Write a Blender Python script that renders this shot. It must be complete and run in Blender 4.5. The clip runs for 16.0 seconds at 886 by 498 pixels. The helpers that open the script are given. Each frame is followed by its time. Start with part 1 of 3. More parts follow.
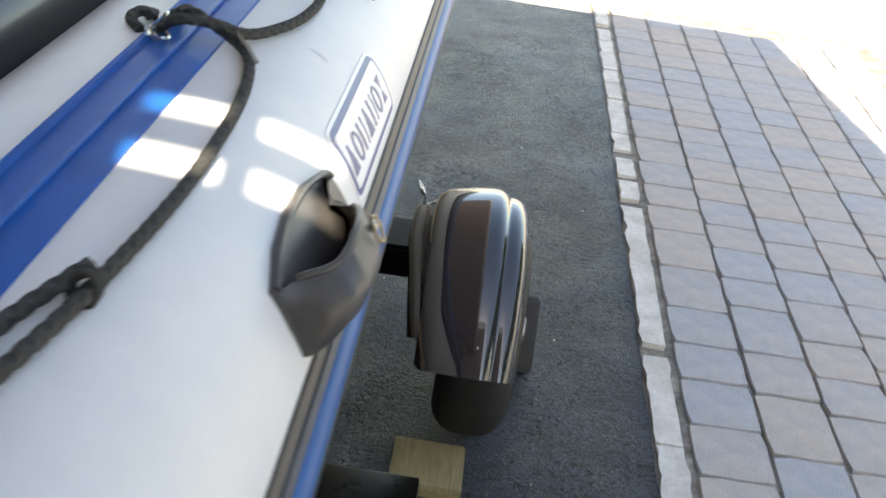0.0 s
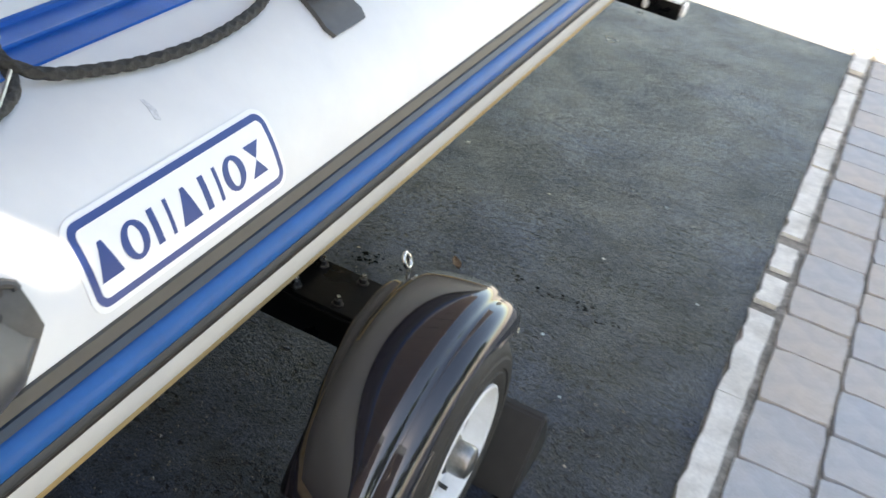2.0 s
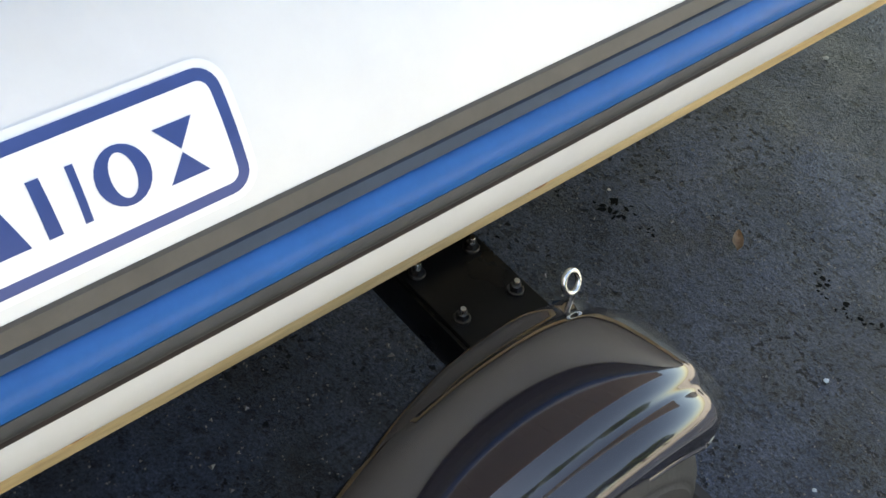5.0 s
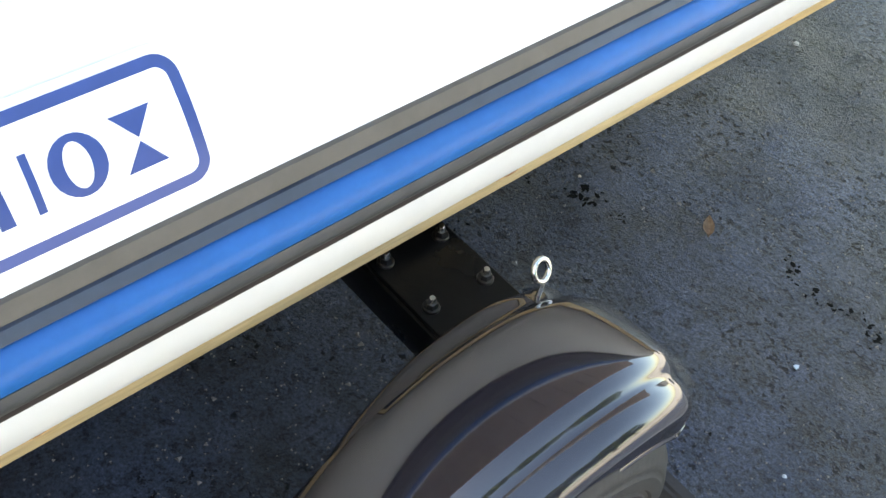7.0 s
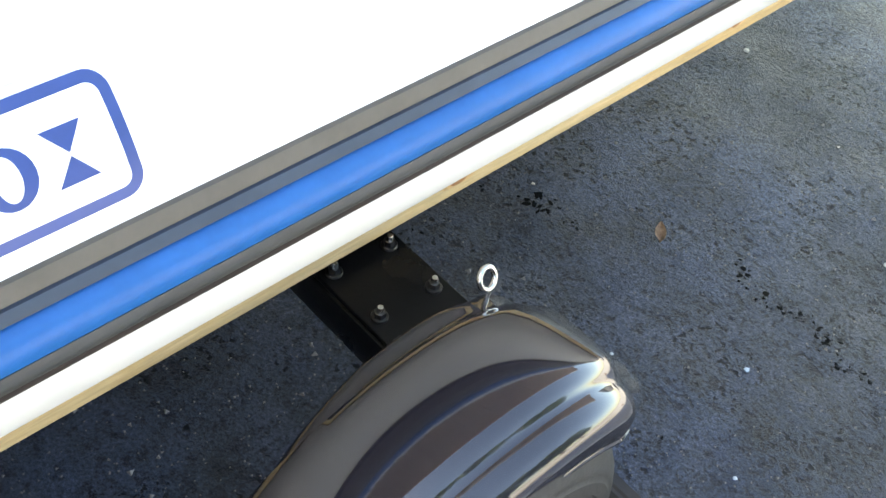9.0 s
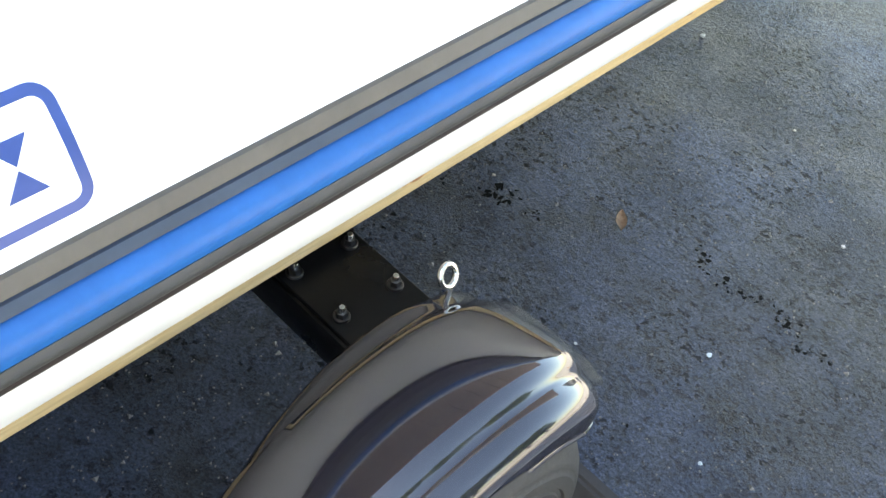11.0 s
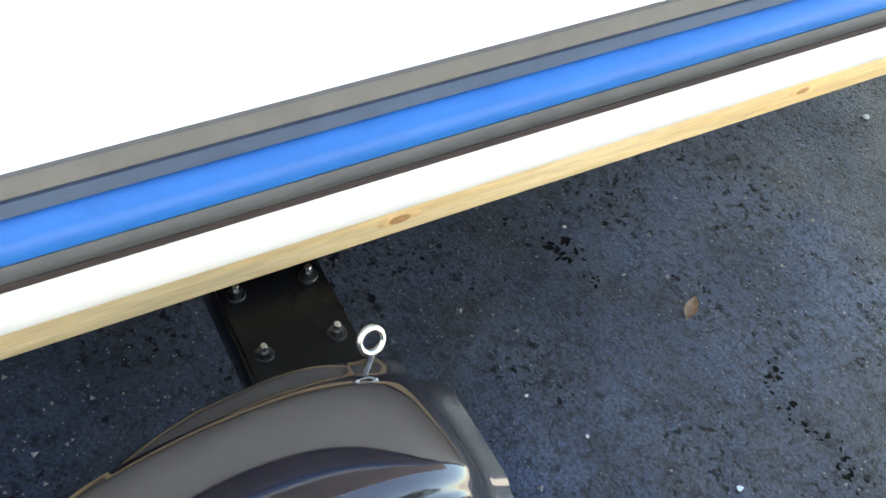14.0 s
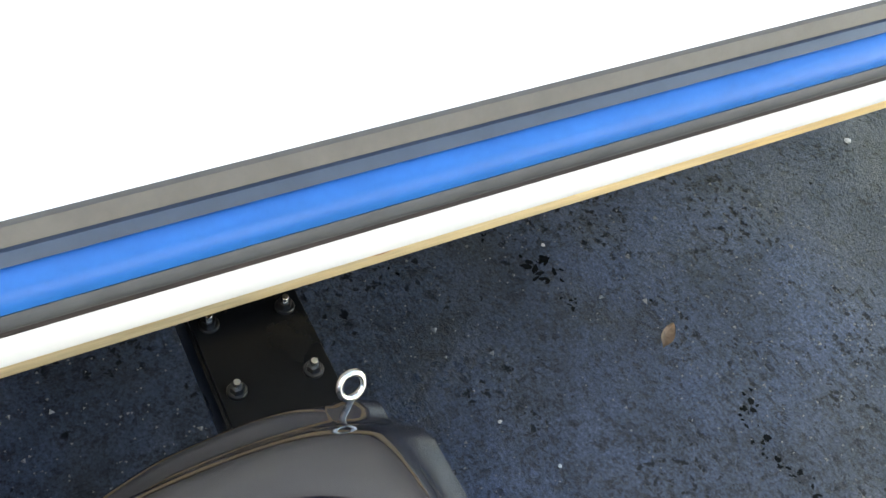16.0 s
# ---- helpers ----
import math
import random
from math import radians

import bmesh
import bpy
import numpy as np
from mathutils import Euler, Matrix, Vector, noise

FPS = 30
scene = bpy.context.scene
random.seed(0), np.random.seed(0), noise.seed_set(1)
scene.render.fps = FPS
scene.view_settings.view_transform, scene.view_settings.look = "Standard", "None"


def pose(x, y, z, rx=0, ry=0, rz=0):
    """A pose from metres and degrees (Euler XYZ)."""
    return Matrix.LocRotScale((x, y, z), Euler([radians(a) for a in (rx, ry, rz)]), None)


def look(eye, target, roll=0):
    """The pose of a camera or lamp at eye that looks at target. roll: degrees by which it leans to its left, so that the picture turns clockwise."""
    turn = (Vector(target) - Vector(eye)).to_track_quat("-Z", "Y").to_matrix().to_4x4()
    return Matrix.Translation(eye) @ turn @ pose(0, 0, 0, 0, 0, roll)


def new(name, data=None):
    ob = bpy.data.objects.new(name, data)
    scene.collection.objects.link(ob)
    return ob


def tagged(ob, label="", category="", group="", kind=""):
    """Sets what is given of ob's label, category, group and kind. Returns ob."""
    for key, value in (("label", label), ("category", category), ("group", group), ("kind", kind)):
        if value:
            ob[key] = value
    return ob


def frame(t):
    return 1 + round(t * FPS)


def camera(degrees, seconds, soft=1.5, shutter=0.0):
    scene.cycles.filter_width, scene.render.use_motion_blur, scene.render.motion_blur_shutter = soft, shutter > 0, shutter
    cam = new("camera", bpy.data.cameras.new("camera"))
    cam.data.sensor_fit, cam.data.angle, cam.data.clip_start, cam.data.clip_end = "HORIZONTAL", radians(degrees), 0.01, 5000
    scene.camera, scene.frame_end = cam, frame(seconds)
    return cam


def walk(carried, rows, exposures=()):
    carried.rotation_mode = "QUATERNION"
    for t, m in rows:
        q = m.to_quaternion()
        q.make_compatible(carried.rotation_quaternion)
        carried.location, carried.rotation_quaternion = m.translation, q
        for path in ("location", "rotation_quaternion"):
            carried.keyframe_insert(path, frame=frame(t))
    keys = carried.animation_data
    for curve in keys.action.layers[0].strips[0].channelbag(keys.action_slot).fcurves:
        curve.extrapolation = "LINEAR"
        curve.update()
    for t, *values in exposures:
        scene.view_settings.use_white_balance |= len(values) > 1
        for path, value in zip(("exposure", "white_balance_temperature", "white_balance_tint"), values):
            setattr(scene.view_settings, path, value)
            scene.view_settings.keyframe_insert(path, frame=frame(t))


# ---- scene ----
cam = camera(45.9, 16.0, shutter=0.5)
PATH = [
    (0, (0.1647, -0.2205, 1.2056), (0.1426, 1.5245, 0.2291), 8.72),
    (0.5, (0.3723, -0.1638, 1.2550), (0.1547, 1.5616, 0.2672), 7.65),
    (1, (0.4619, -0.0515, 1.2692), (0.1653, 1.6475, 0.2566), 9.96),
    (1.5, (0.5442, 0.1016, 1.3227), (0.1409, 1.7305, 0.2347), 11.94),
    (2, (0.5552, 0.2904, 1.2816), (0.0189, 1.8528, 0.1541), 12.46),
    (2.5, (0.5530, 0.5143, 1.2101), (-0.1933, 1.9534, 0.0388), 10.85),
    (3, (0.5282, 0.6898, 1.1704), (-0.3784, 1.9896, -0.0496), 8.66),
    (3.5, (0.4528, 0.8276, 1.1490), (-0.4801, 1.9847, -0.1892), 11.31),
    (4, (0.4601, 0.8893, 1.1264), (-0.5081, 1.9193, -0.2885), 9.40),
    (4.2, (0.4827, 0.9073, 1.1343), (-0.5009, 1.8833, -0.3093), 7.54),
    (6.3, (0.4783, 0.9422, 1.1257), (-0.4548, 1.8903, -0.3678), 7.64),
    (6.5, (0.4778, 0.9432, 1.1258), (-0.4487, 1.8974, -0.3678), 7.79),
    (7, (0.4760, 0.9436, 1.1239), (-0.4352, 1.9164, -0.3672), 8.48),
    (7.5, (0.4879, 0.9478, 1.1324), (-0.4228, 1.9258, -0.3556), 8.27),
    (8, (0.4918, 0.9516, 1.1346), (-0.4117, 1.9419, -0.3496), 8.60),
    (8.5, (0.4914, 0.9557, 1.1357), (-0.3994, 1.9606, -0.3464), 9.22),
    (9, (0.4927, 0.9586, 1.1325), (-0.3888, 1.9803, -0.3437), 9.49),
    (11.5, (0.4889, 0.9795, 1.1409), (-0.3280, 2.0366, -0.3475), 10.10),
    (12, (0.4933, 1.0044, 1.1356), (-0.3507, 2.0525, -0.3440), 9.48),
    (12.5, (0.4843, 1.0819, 1.1182), (-0.4070, 2.0653, -0.3780), 12.22),
    (13, (0.5840, 1.1957, 1.1328), (-0.4457, 1.9885, -0.3875), 8.52),
    (13.5, (0.5706, 1.2475, 1.1012), (-0.5105, 1.9747, -0.4161), 8.44),
    (14, (0.5378, 1.2612, 1.1044), (-0.5309, 1.9704, -0.4302), 8.45),
    (14.5, (0.5019, 1.2577, 1.0930), (-0.5345, 1.9980, -0.4491), 11.12),
    (15, (0.4789, 1.2617, 1.0951), (-0.5327, 2.0152, -0.4570), 12.39),
    (15.5, (0.4626, 1.2581, 1.1027), (-0.5277, 2.0270, -0.4556), 13.86),
    (16, (0.4639, 1.2698, 1.1132), (-0.5272, 2.0330, -0.4474), 13.87),
]
walk(cam, [(t, look(eye, target, roll)) for t, eye, target, roll in PATH],
     exposures=[(0.0, 2.22, 8200, 10), (0.5, 2.14, 8200, 10), (1.0, 2.18, 8200, 10), (1.5, 2.36, 8200, 10), (2.0, 2.44, 8200, 10), (3.0, 2.50, 8400, 10), (4.2, 2.32, 8700, 10), (6.3, 3.10, 8000, 8),
                (7.2, 3.15, 8000, 8), (8.2, 3.32, 7900, 8), (11.5, 3.45, 7900, 8), (14.0, 3.55, 7800, 8), (15.5, 3.62, 7800, 8), (16.0, 3.42, 7900, 8)])

# world and sun
SUN_AZ = Vector((0.10, -0.72, 0.66)).normalized()
world = bpy.data.worlds.new("world")
scene.world = world
world.use_nodes = True
wn = world.node_tree.nodes
sky = wn.new("ShaderNodeTexSky")
sky.sky_type, sky.sun_disc = "NISHITA", False
sky.sun_elevation = math.asin(SUN_AZ.z)
sky.sun_rotation = math.atan2(SUN_AZ.x, SUN_AZ.y)
world.node_tree.links.new(sky.outputs[0], wn["Background"].inputs[0])
wn["Background"].inputs[1].default_value = 0.13
sun = new("sun", bpy.data.lights.new("sun", "SUN"))
sun.data.energy, sun.data.angle, sun.data.color = 4.5, radians(0.35), (1.0, 0.95, 0.88)
sun.matrix_world = look(SUN_AZ * 20, (0, 0, 0))


# ---- materials ----
def material(name, color, rough=0.5, metal=0.0, var=0.15, scale=8.0, fine=0.0, fine_scale=120.0, bump=0.0, bump_scale=200.0,
             second=None, spec=0.5, coat=0.0, random=0.0, stretch=(1, 1, 1), rough_var=0.0):
    """A surface with colour varied at two scales, a second colour in patches, fine relief and a shift from object to object."""
    m = bpy.data.materials.new(name)
    m.use_nodes = True
    nt = m.node_tree
    n, l = nt.nodes, nt.links
    b = n["Principled BSDF"]
    b.inputs["Roughness"].default_value, b.inputs["Metallic"].default_value = rough, metal
    b.inputs["Specular IOR Level"].default_value, b.inputs["Coat Weight"].default_value = spec, coat
    b.inputs["Coat Roughness"].default_value = 0.03
    tc, mp = n.new("ShaderNodeTexCoord"), n.new("ShaderNodeMapping")
    mp.inputs["Scale"].default_value = stretch
    l.new(tc.outputs["Object"], mp.inputs[0])

    def tex(s, detail=5.0, rg=0.6):
        t = n.new("ShaderNodeTexNoise")
        t.inputs["Scale"].default_value, t.inputs["Detail"].default_value, t.inputs["Roughness"].default_value = s, detail, rg
        l.new(mp.outputs[0], t.inputs["Vector"])
        return t.outputs["Fac"]

    def ramp(sock, lo, hi, a, c):
        r = n.new("ShaderNodeMapRange")
        r.inputs["From Min"].default_value, r.inputs["From Max"].default_value = lo, hi
        r.inputs["To Min"].default_value, r.inputs["To Max"].default_value = a, c
        l.new(sock, r.inputs["Value"])
        return r.outputs[0]

    def mix(fac, a, c, kind="MIX"):
        x = n.new("ShaderNodeMix")
        x.data_type, x.blend_type = "RGBA", kind
        for sock, value in ((x.inputs[0], fac), (x.inputs[6], a), (x.inputs[7], c)):
            if hasattr(value, "is_linked"):
                l.new(value, sock)
            else:
                sock.default_value = value
        return x.outputs[2]

    col = (*color, 1)
    big = tex(scale)
    if second:
        col = mix(ramp(big, 0.42, 0.62, 0, 1), col, (*second, 1))
    if var:
        v = n.new("ShaderNodeCombineColor")
        f = ramp(tex(scale * 2.7), 0.3, 0.7, 1 - var, 1 + var)
        for i in range(3):
            l.new(f, v.inputs[i])
        col = mix(1.0, col, v.outputs[0], "MULTIPLY")
    if fine:
        v = n.new("ShaderNodeCombineColor")
        f = ramp(tex(fine_scale, 3.0, 0.7), 0.3, 0.7, 1 - fine, 1 + fine)
        for i in range(3):
            l.new(f, v.inputs[i])
        col = mix(1.0, col, v.outputs[0], "MULTIPLY")
    if random:
        oi = n.new("ShaderNodeObjectInfo")
        v = n.new("ShaderNodeCombineColor")
        f = ramp(oi.outputs["Random"], 0, 1, 1 - random, 1 + random)
        g = ramp(oi.outputs["Random"], 0, 1, 1 - random * 0.2, 1 + random * 0.2)
        w = ramp(oi.outputs["Random"], 0, 1, 1 + random * 0.7, 1 - random * 0.7)
        l.new(f, v.inputs[0]), l.new(g, v.inputs[1]), l.new(w, v.inputs[2])
        col = mix(1.0, col, v.outputs[0], "MULTIPLY")
    if hasattr(col, "is_linked"):
        l.new(col, b.inputs["Base Color"])
    else:
        b.inputs["Base Color"].default_value = col
    if rough_var:
        l.new(ramp(tex(scale * 1.7), 0.3, 0.7, rough - rough_var, rough + rough_var), b.inputs["Roughness"])
    if bump:
        bp = n.new("ShaderNodeBump")
        bp.inputs["Strength"].default_value, bp.inputs["Distance"].default_value = bump, 0.004
        l.new(tex(bump_scale, 6.0, 0.7), bp.inputs["Height"])
        l.new(bp.outputs[0], b.inputs["Normal"])
    return m


M = {}
def asphalt():
    m = bpy.data.materials.new("asphalt")
    m.use_nodes = True
    n, l = m.node_tree.nodes, m.node_tree.links
    b = n["Principled BSDF"]
    tc = n.new("ShaderNodeTexCoord")

    def tex(s, detail, rg, lo, hi, a, c):
        t, r = n.new("ShaderNodeTexNoise"), n.new("ShaderNodeMapRange")
        t.inputs["Scale"].default_value, t.inputs["Detail"].default_value, t.inputs["Roughness"].default_value = s, detail, rg
        l.new(tc.outputs["Object"], t.inputs["Vector"])
        l.new(t.outputs["Fac"], r.inputs["Value"])
        for k, v in zip(("From Min", "From Max", "To Min", "To Max"), (lo, hi, a, c)):
            r.inputs[k].default_value = v
        return r.outputs[0]

    def times(a, c):
        x = n.new("ShaderNodeMath")
        x.operation = "MULTIPLY"
        l.new(a, x.inputs[0]), l.new(c, x.inputs[1])
        return x.outputs[0]

    wear = tex(1.7, 4, 0.6, 0.38, 0.62, 0.6, 1.5)
    blotch = tex(9, 6, 0.75, 0.32, 0.52, 0.4, 1.0)
    pits = tex(48, 5, 0.8, 0.38, 0.50, 0.25, 1.0)
    grain = tex(190, 3, 0.8, 0.34, 0.70, 0.45, 2.4)
    f = times(times(wear, blotch), times(pits, grain))
    hole, where, gone = tex(75, 3, 0.65, 0.54, 0.60, 0, 0.9), tex(6, 4, 0.7, 0.47, 0.56, 0, 1), n.new("ShaderNodeMath")
    gone.operation = "SUBTRACT"
    gone.inputs[0].default_value = 1.0
    l.new(times(hole, where), gone.inputs[1])
    f = times(f, gone.outputs[0])
    tint = n.new("ShaderNodeMix")
    tint.data_type = "RGBA"
    tint.inputs[6].default_value, tint.inputs[7].default_value = (0.025, 0.036, 0.062, 1), (0.031, 0.037, 0.052, 1)
    l.new(tex(2.6, 5, 0.6, 0.45, 0.70, 0, 1), tint.inputs[0])
    v, mul = n.new("ShaderNodeCombineColor"), n.new("ShaderNodeMix")
    mul.data_type, mul.blend_type = "RGBA", "MULTIPLY"
    mul.inputs[0].default_value = 1.0
    for k in range(3):
        l.new(f, v.inputs[k])
    l.new(tint.outputs[2], mul.inputs[6]), l.new(v.outputs[0], mul.inputs[7])
    l.new(mul.outputs[2], b.inputs["Base Color"])
    l.new(tex(5, 5, 0.7, 0.3, 0.7, 0.26, 0.46), b.inputs["Roughness"])
    b.inputs["Specular IOR Level"].default_value = 0.24
    bp = n.new("ShaderNodeBump")
    bp.inputs["Strength"].default_value, bp.inputs["Distance"].default_value = 0.9, 0.005
    l.new(times(times(tex(150, 6, 0.75, 0.2, 0.8, 0, 1), tex(48, 5, 0.8, 0.36, 0.52, 0.2, 1)), gone.outputs[0]), bp.inputs["Height"])
    l.new(bp.outputs[0], b.inputs["Normal"])
    return m


M["asphalt"] = asphalt()
M["ground"] = material("pale_concrete", (0.45, 0.44, 0.415), 0.9, var=0.06, scale=1.5, bump=0.3)
M["paver"] = material("paver", (0.42, 0.42, 0.425), 0.85, var=0.10, scale=9, fine=0.2, fine_scale=300, bump=0.5, bump_scale=260,
                      second=(0.45, 0.43, 0.41), random=0.085)
M["sand"] = material("joint_sand", (0.31, 0.285, 0.25), 0.95, var=0.3, scale=14, fine=0.3, bump=0.8, bump_scale=300, second=(0.17, 0.16, 0.14))
M["kerb"] = material("old_concrete", (0.72, 0.70, 0.65), 0.9, var=0.12, scale=9, fine=0.1, bump=0.8, bump_scale=120, second=(0.60, 0.575, 0.52))
M["tube"] = material("white_coated_fabric", (0.70, 0.70, 0.69), 0.42, var=0.025, scale=7, bump=0.06, bump_scale=700, second=(0.67, 0.675, 0.68))
M["blue"] = material("blue_coated_fabric", (0.003, 0.095, 0.37), 0.30, var=0.1, spec=0.18, scale=6, bump=0.08, bump_scale=600)
M["insert"] = material("blue_rubber", (0.006, 0.092, 0.30), 0.40, spec=0.35, var=0.08, scale=9, fine=0.04, bump=0.05, bump_scale=500)
M["taupe"] = material("taupe_rubber", (0.078, 0.070, 0.060), 0.5, var=0.1, scale=9, fine=0.06, bump=0.1, bump_scale=400)
M["slate"] = material("slate_rubber", (0.027, 0.041, 0.064), 0.45, var=0.1, scale=9, fine=0.06, bump=0.1, bump_scale=400)
M["greyrub"] = material("grey_rubber", (0.052, 0.054, 0.053), 0.4, var=0.15, scale=11, bump=0.1, bump_scale=300)
M["seamshade"] = material("dark_seam_shade", (0.03, 0.022, 0.02), 0.6, var=0.2, scale=11, bump=0.1)
M["handle"] = material("moulded_grey_rubber", (0.075, 0.072, 0.069), 0.36, var=0.12, scale=22, fine=0.08, bump=0.15, bump_scale=300)
M["rope"] = material("black_braided_rope", (0.035, 0.035, 0.033), 0.75, var=0.25, scale=60, fine=0.3, fine_scale=400, bump=0.4, bump_scale=500)
M["scuff"] = material("grey_scuff", (0.57, 0.58, 0.595), 0.5, var=0.2, scale=90)
M["decal"] = material("white_sticker", (0.80, 0.80, 0.81), 0.35, var=0.015, scale=12)
M["ink"] = material("blue_ink", (0.022, 0.054, 0.205), 0.35, var=0.06, scale=20)
M["wood"] = material("pine", (0.50, 0.335, 0.15), 0.7, var=0.16, scale=3, fine=0.14, fine_scale=26, bump=0.2, bump_scale=30, second=(0.53, 0.39, 0.21), stretch=(14, 1, 14))
# Upper-face pine, its colour darkened to offset the strong light there.
M["woodtop"] = material("toned_down_pine", (0.275, 0.205, 0.13), 0.75, var=0.06, scale=3, fine=0.06, fine_scale=22, bump=0.15, bump_scale=26, second=(0.235, 0.17, 0.10), stretch=(10, 1, 10))
M["oldwood"] = material("old_timber", (0.30, 0.25, 0.13), 0.8, var=0.2, scale=5, fine=0.15, fine_scale=26, bump=0.3, bump_scale=40, stretch=(10, 1, 10))
M["redwood"] = material("reddish_timber", (0.22, 0.06, 0.03), 0.8, var=0.2, scale=6, bump=0.3)
M["knot"] = material("pine_knot", (0.30, 0.14, 0.05), 0.7, var=0.3, scale=90)
M["knotgrain"] = material("knot_grain", (0.58, 0.36, 0.16), 0.7, var=0.25, scale=40)
M["brass"] = material("dull_brass", (0.42, 0.33, 0.19), 0.4, metal=1.0, var=0.2, scale=60)
M["blackpaint"] = material("black_paint", (0.004, 0.004, 0.004), 0.30, spec=0.2, var=0.2, scale=9, fine=0.15, bump=0.12, bump_scale=120, rough_var=0.06)
M["fender"] = material("gloss_black_plastic", (0.014, 0.013, 0.018), 0.06, var=0.1, scale=5, bump=0.012, bump_scale=14, spec=0.75, coat=0.25)
M["tyre"] = material("tyre_rubber", (0.020, 0.019, 0.018), 0.65, var=0.25, scale=12, fine=0.15, bump=0.25, bump_scale=150)
M["rim"] = material("white_enamel", (0.72, 0.74, 0.76), 0.3, var=0.05, scale=14, second=(0.66, 0.67, 0.68), fine=0.04)
M["zinc"] = material("zinc_plate", (0.62, 0.62, 0.60), 0.24, metal=1.0, var=0.12, scale=60, fine=0.1)
M["steel"] = material("dull_steel", (0.33, 0.32, 0.30), 0.38, metal=1.0, var=0.2, scale=40)
M["nut"] = material("dark_nut", (0.10, 0.10, 0.10), 0.32, metal=1.0, var=0.2, scale=70)
M["chockrub"] = material("black_chock", (0.020, 0.019, 0.018), 0.55, var=0.2, scale=14, bump=0.2)
M["leaf"] = material("dry_leaf", (0.36, 0.24, 0.15), 0.7, var=0.3, scale=70, bump=0.3)
M["pebble"] = material("pale_stone", (0.50, 0.48, 0.44), 0.8, var=0.2, scale=90, random=0.3)
M["grit"] = material("grit", (0.19, 0.185, 0.18), 0.7, var=0.3, scale=90)
M["crack"] = material("tar_crack", (0.004, 0.004, 0.004), 0.9, spec=0.1, var=0.2, scale=60, bump=0.4)
M["seat"] = material("black_vinyl", (0.010, 0.010, 0.011), 0.28, var=0.15, scale=9, bump=0.1, bump_scale=300, coat=0.3)
M["floor"] = material("grey_deck", (0.30, 0.31, 0.32), 0.7, var=0.1, scale=9, bump=0.2)
M["brick"] = material("brown_brick", (0.27, 0.20, 0.165), 0.9, var=0.2, scale=3, fine=0.25, fine_scale=40, bump=0.5, bump_scale=60)
M["canopy"] = material("taupe_paint", (0.33, 0.285, 0.265), 0.7, var=0.1, scale=2, fine=0.08, fine_scale=30, bump=0.1)
M["trim"] = material("white_trim", (0.75, 0.74, 0.72), 0.5, var=0.04)
M["bark"] = material("bark", (0.10, 0.075, 0.05), 0.9, var=0.3, scale=12, bump=0.6, bump_scale=40)
M["foliage"] = material("foliage", (0.055, 0.10, 0.025), 0.6, var=0.4, scale=1.3, fine=0.3, fine_scale=12)
M["lens_white"] = material("white_reflector", (0.8, 0.8, 0.8), 0.2, var=0.03)


# ---- mesh helpers ----
def part(name, bm, mat, parent=None, label="", smooth=True):
    """Links a bmesh as one mesh object, under a thing or a part where one is given."""
    me = bpy.data.meshes.new(name)
    bmesh.ops.recalc_face_normals(bm, faces=bm.faces)
    bm.to_mesh(me)
    bm.free()
    for p in me.polygons:
        p.use_smooth = smooth
    me.materials.append(mat)
    if smooth:
        me.set_sharp_from_angle(angle=radians(38))
    ob = new(name, me)
    if parent is not None:
        ob.parent = parent
    if label:
        tagged(ob, label)
    return ob


def thing(name, label, category, group="", kind="", at=(0, 0, 0)):
    ob = tagged(new(name), label, category, group, kind)
    ob.empty_display_size = 0.05
    ob.location = at
    return ob


def box(x0, x1, y0, y1, z0, z1, bevel=0.0, bm=None, segments=2):
    own = bmesh.new()
    bmesh.ops.create_cube(own, size=1.0, matrix=Matrix.LocRotScale(((x0 + x1) / 2, (y0 + y1) / 2, (z0 + z1) / 2), None, (x1 - x0, y1 - y0, z1 - z0)))
    if bevel:
        bmesh.ops.bevel(own, geom=own.edges[:], offset=bevel, segments=segments, affect="EDGES", profile=0.5)
    if bm is None:
        return own
    merge(bm, own)
    return bm


def merge(bm, other):
    me = bpy.data.meshes.new("tmp")
    other.to_mesh(me)
    other.free()
    bm.from_mesh(me)
    bpy.data.meshes.remove(me)


def sheet(rows, close_u=False, close_v=False, caps=False):
    """A skin over rows of points."""
    bm = bmesh.new()
    vs = [[bm.verts.new(p) for p in row] for row in rows]
    nu, nv = len(vs), len(vs[0])
    for i in range(nu if close_u else nu - 1):
        for j in range(nv if close_v else nv - 1):
            bm.faces.new((vs[i][j], vs[(i + 1) % nu][j], vs[(i + 1) % nu][(j + 1) % nv], vs[i][(j + 1) % nv]))
    if caps:
        bm.faces.new(vs[0])
        bm.faces.new(vs[-1])
    return bm


def lathe(profile, n=32, m=Matrix()):
    """Turns a profile of (radius, height) round z, then moves it by m."""
    rows = [[m @ Vector((r * math.cos(2 * math.pi * k / n), r * math.sin(2 * math.pi * k / n), z)) for r, z in profile] for k in range(n)]
    return sheet(rows, close_u=True)


def pipe(points, radius, n=10, closed=False, bm=None):
    """A round bar along points."""
    pts = [Vector(p) for p in points]
    rows = []
    up = Vector((0.31, 0.17, 0.93))
    for i, p in enumerate(pts):
        a = pts[(i - 1) % len(pts)] if closed or i else pts[0]
        b = pts[(i + 1) % len(pts)] if closed or i < len(pts) - 1 else pts[-1]
        d = (b - a).normalized()
        u = (up - d * up.dot(d)).normalized()
        up = u
        w = d.cross(u)
        rows.append([p + radius * (math.cos(2 * math.pi * k / n) * u + math.sin(2 * math.pi * k / n) * w) for k in range(n)])
    made = sheet(rows, close_u=closed, close_v=True, caps=not closed)
    if bm is None:
        return made
    merge(bm, made)
    return bm


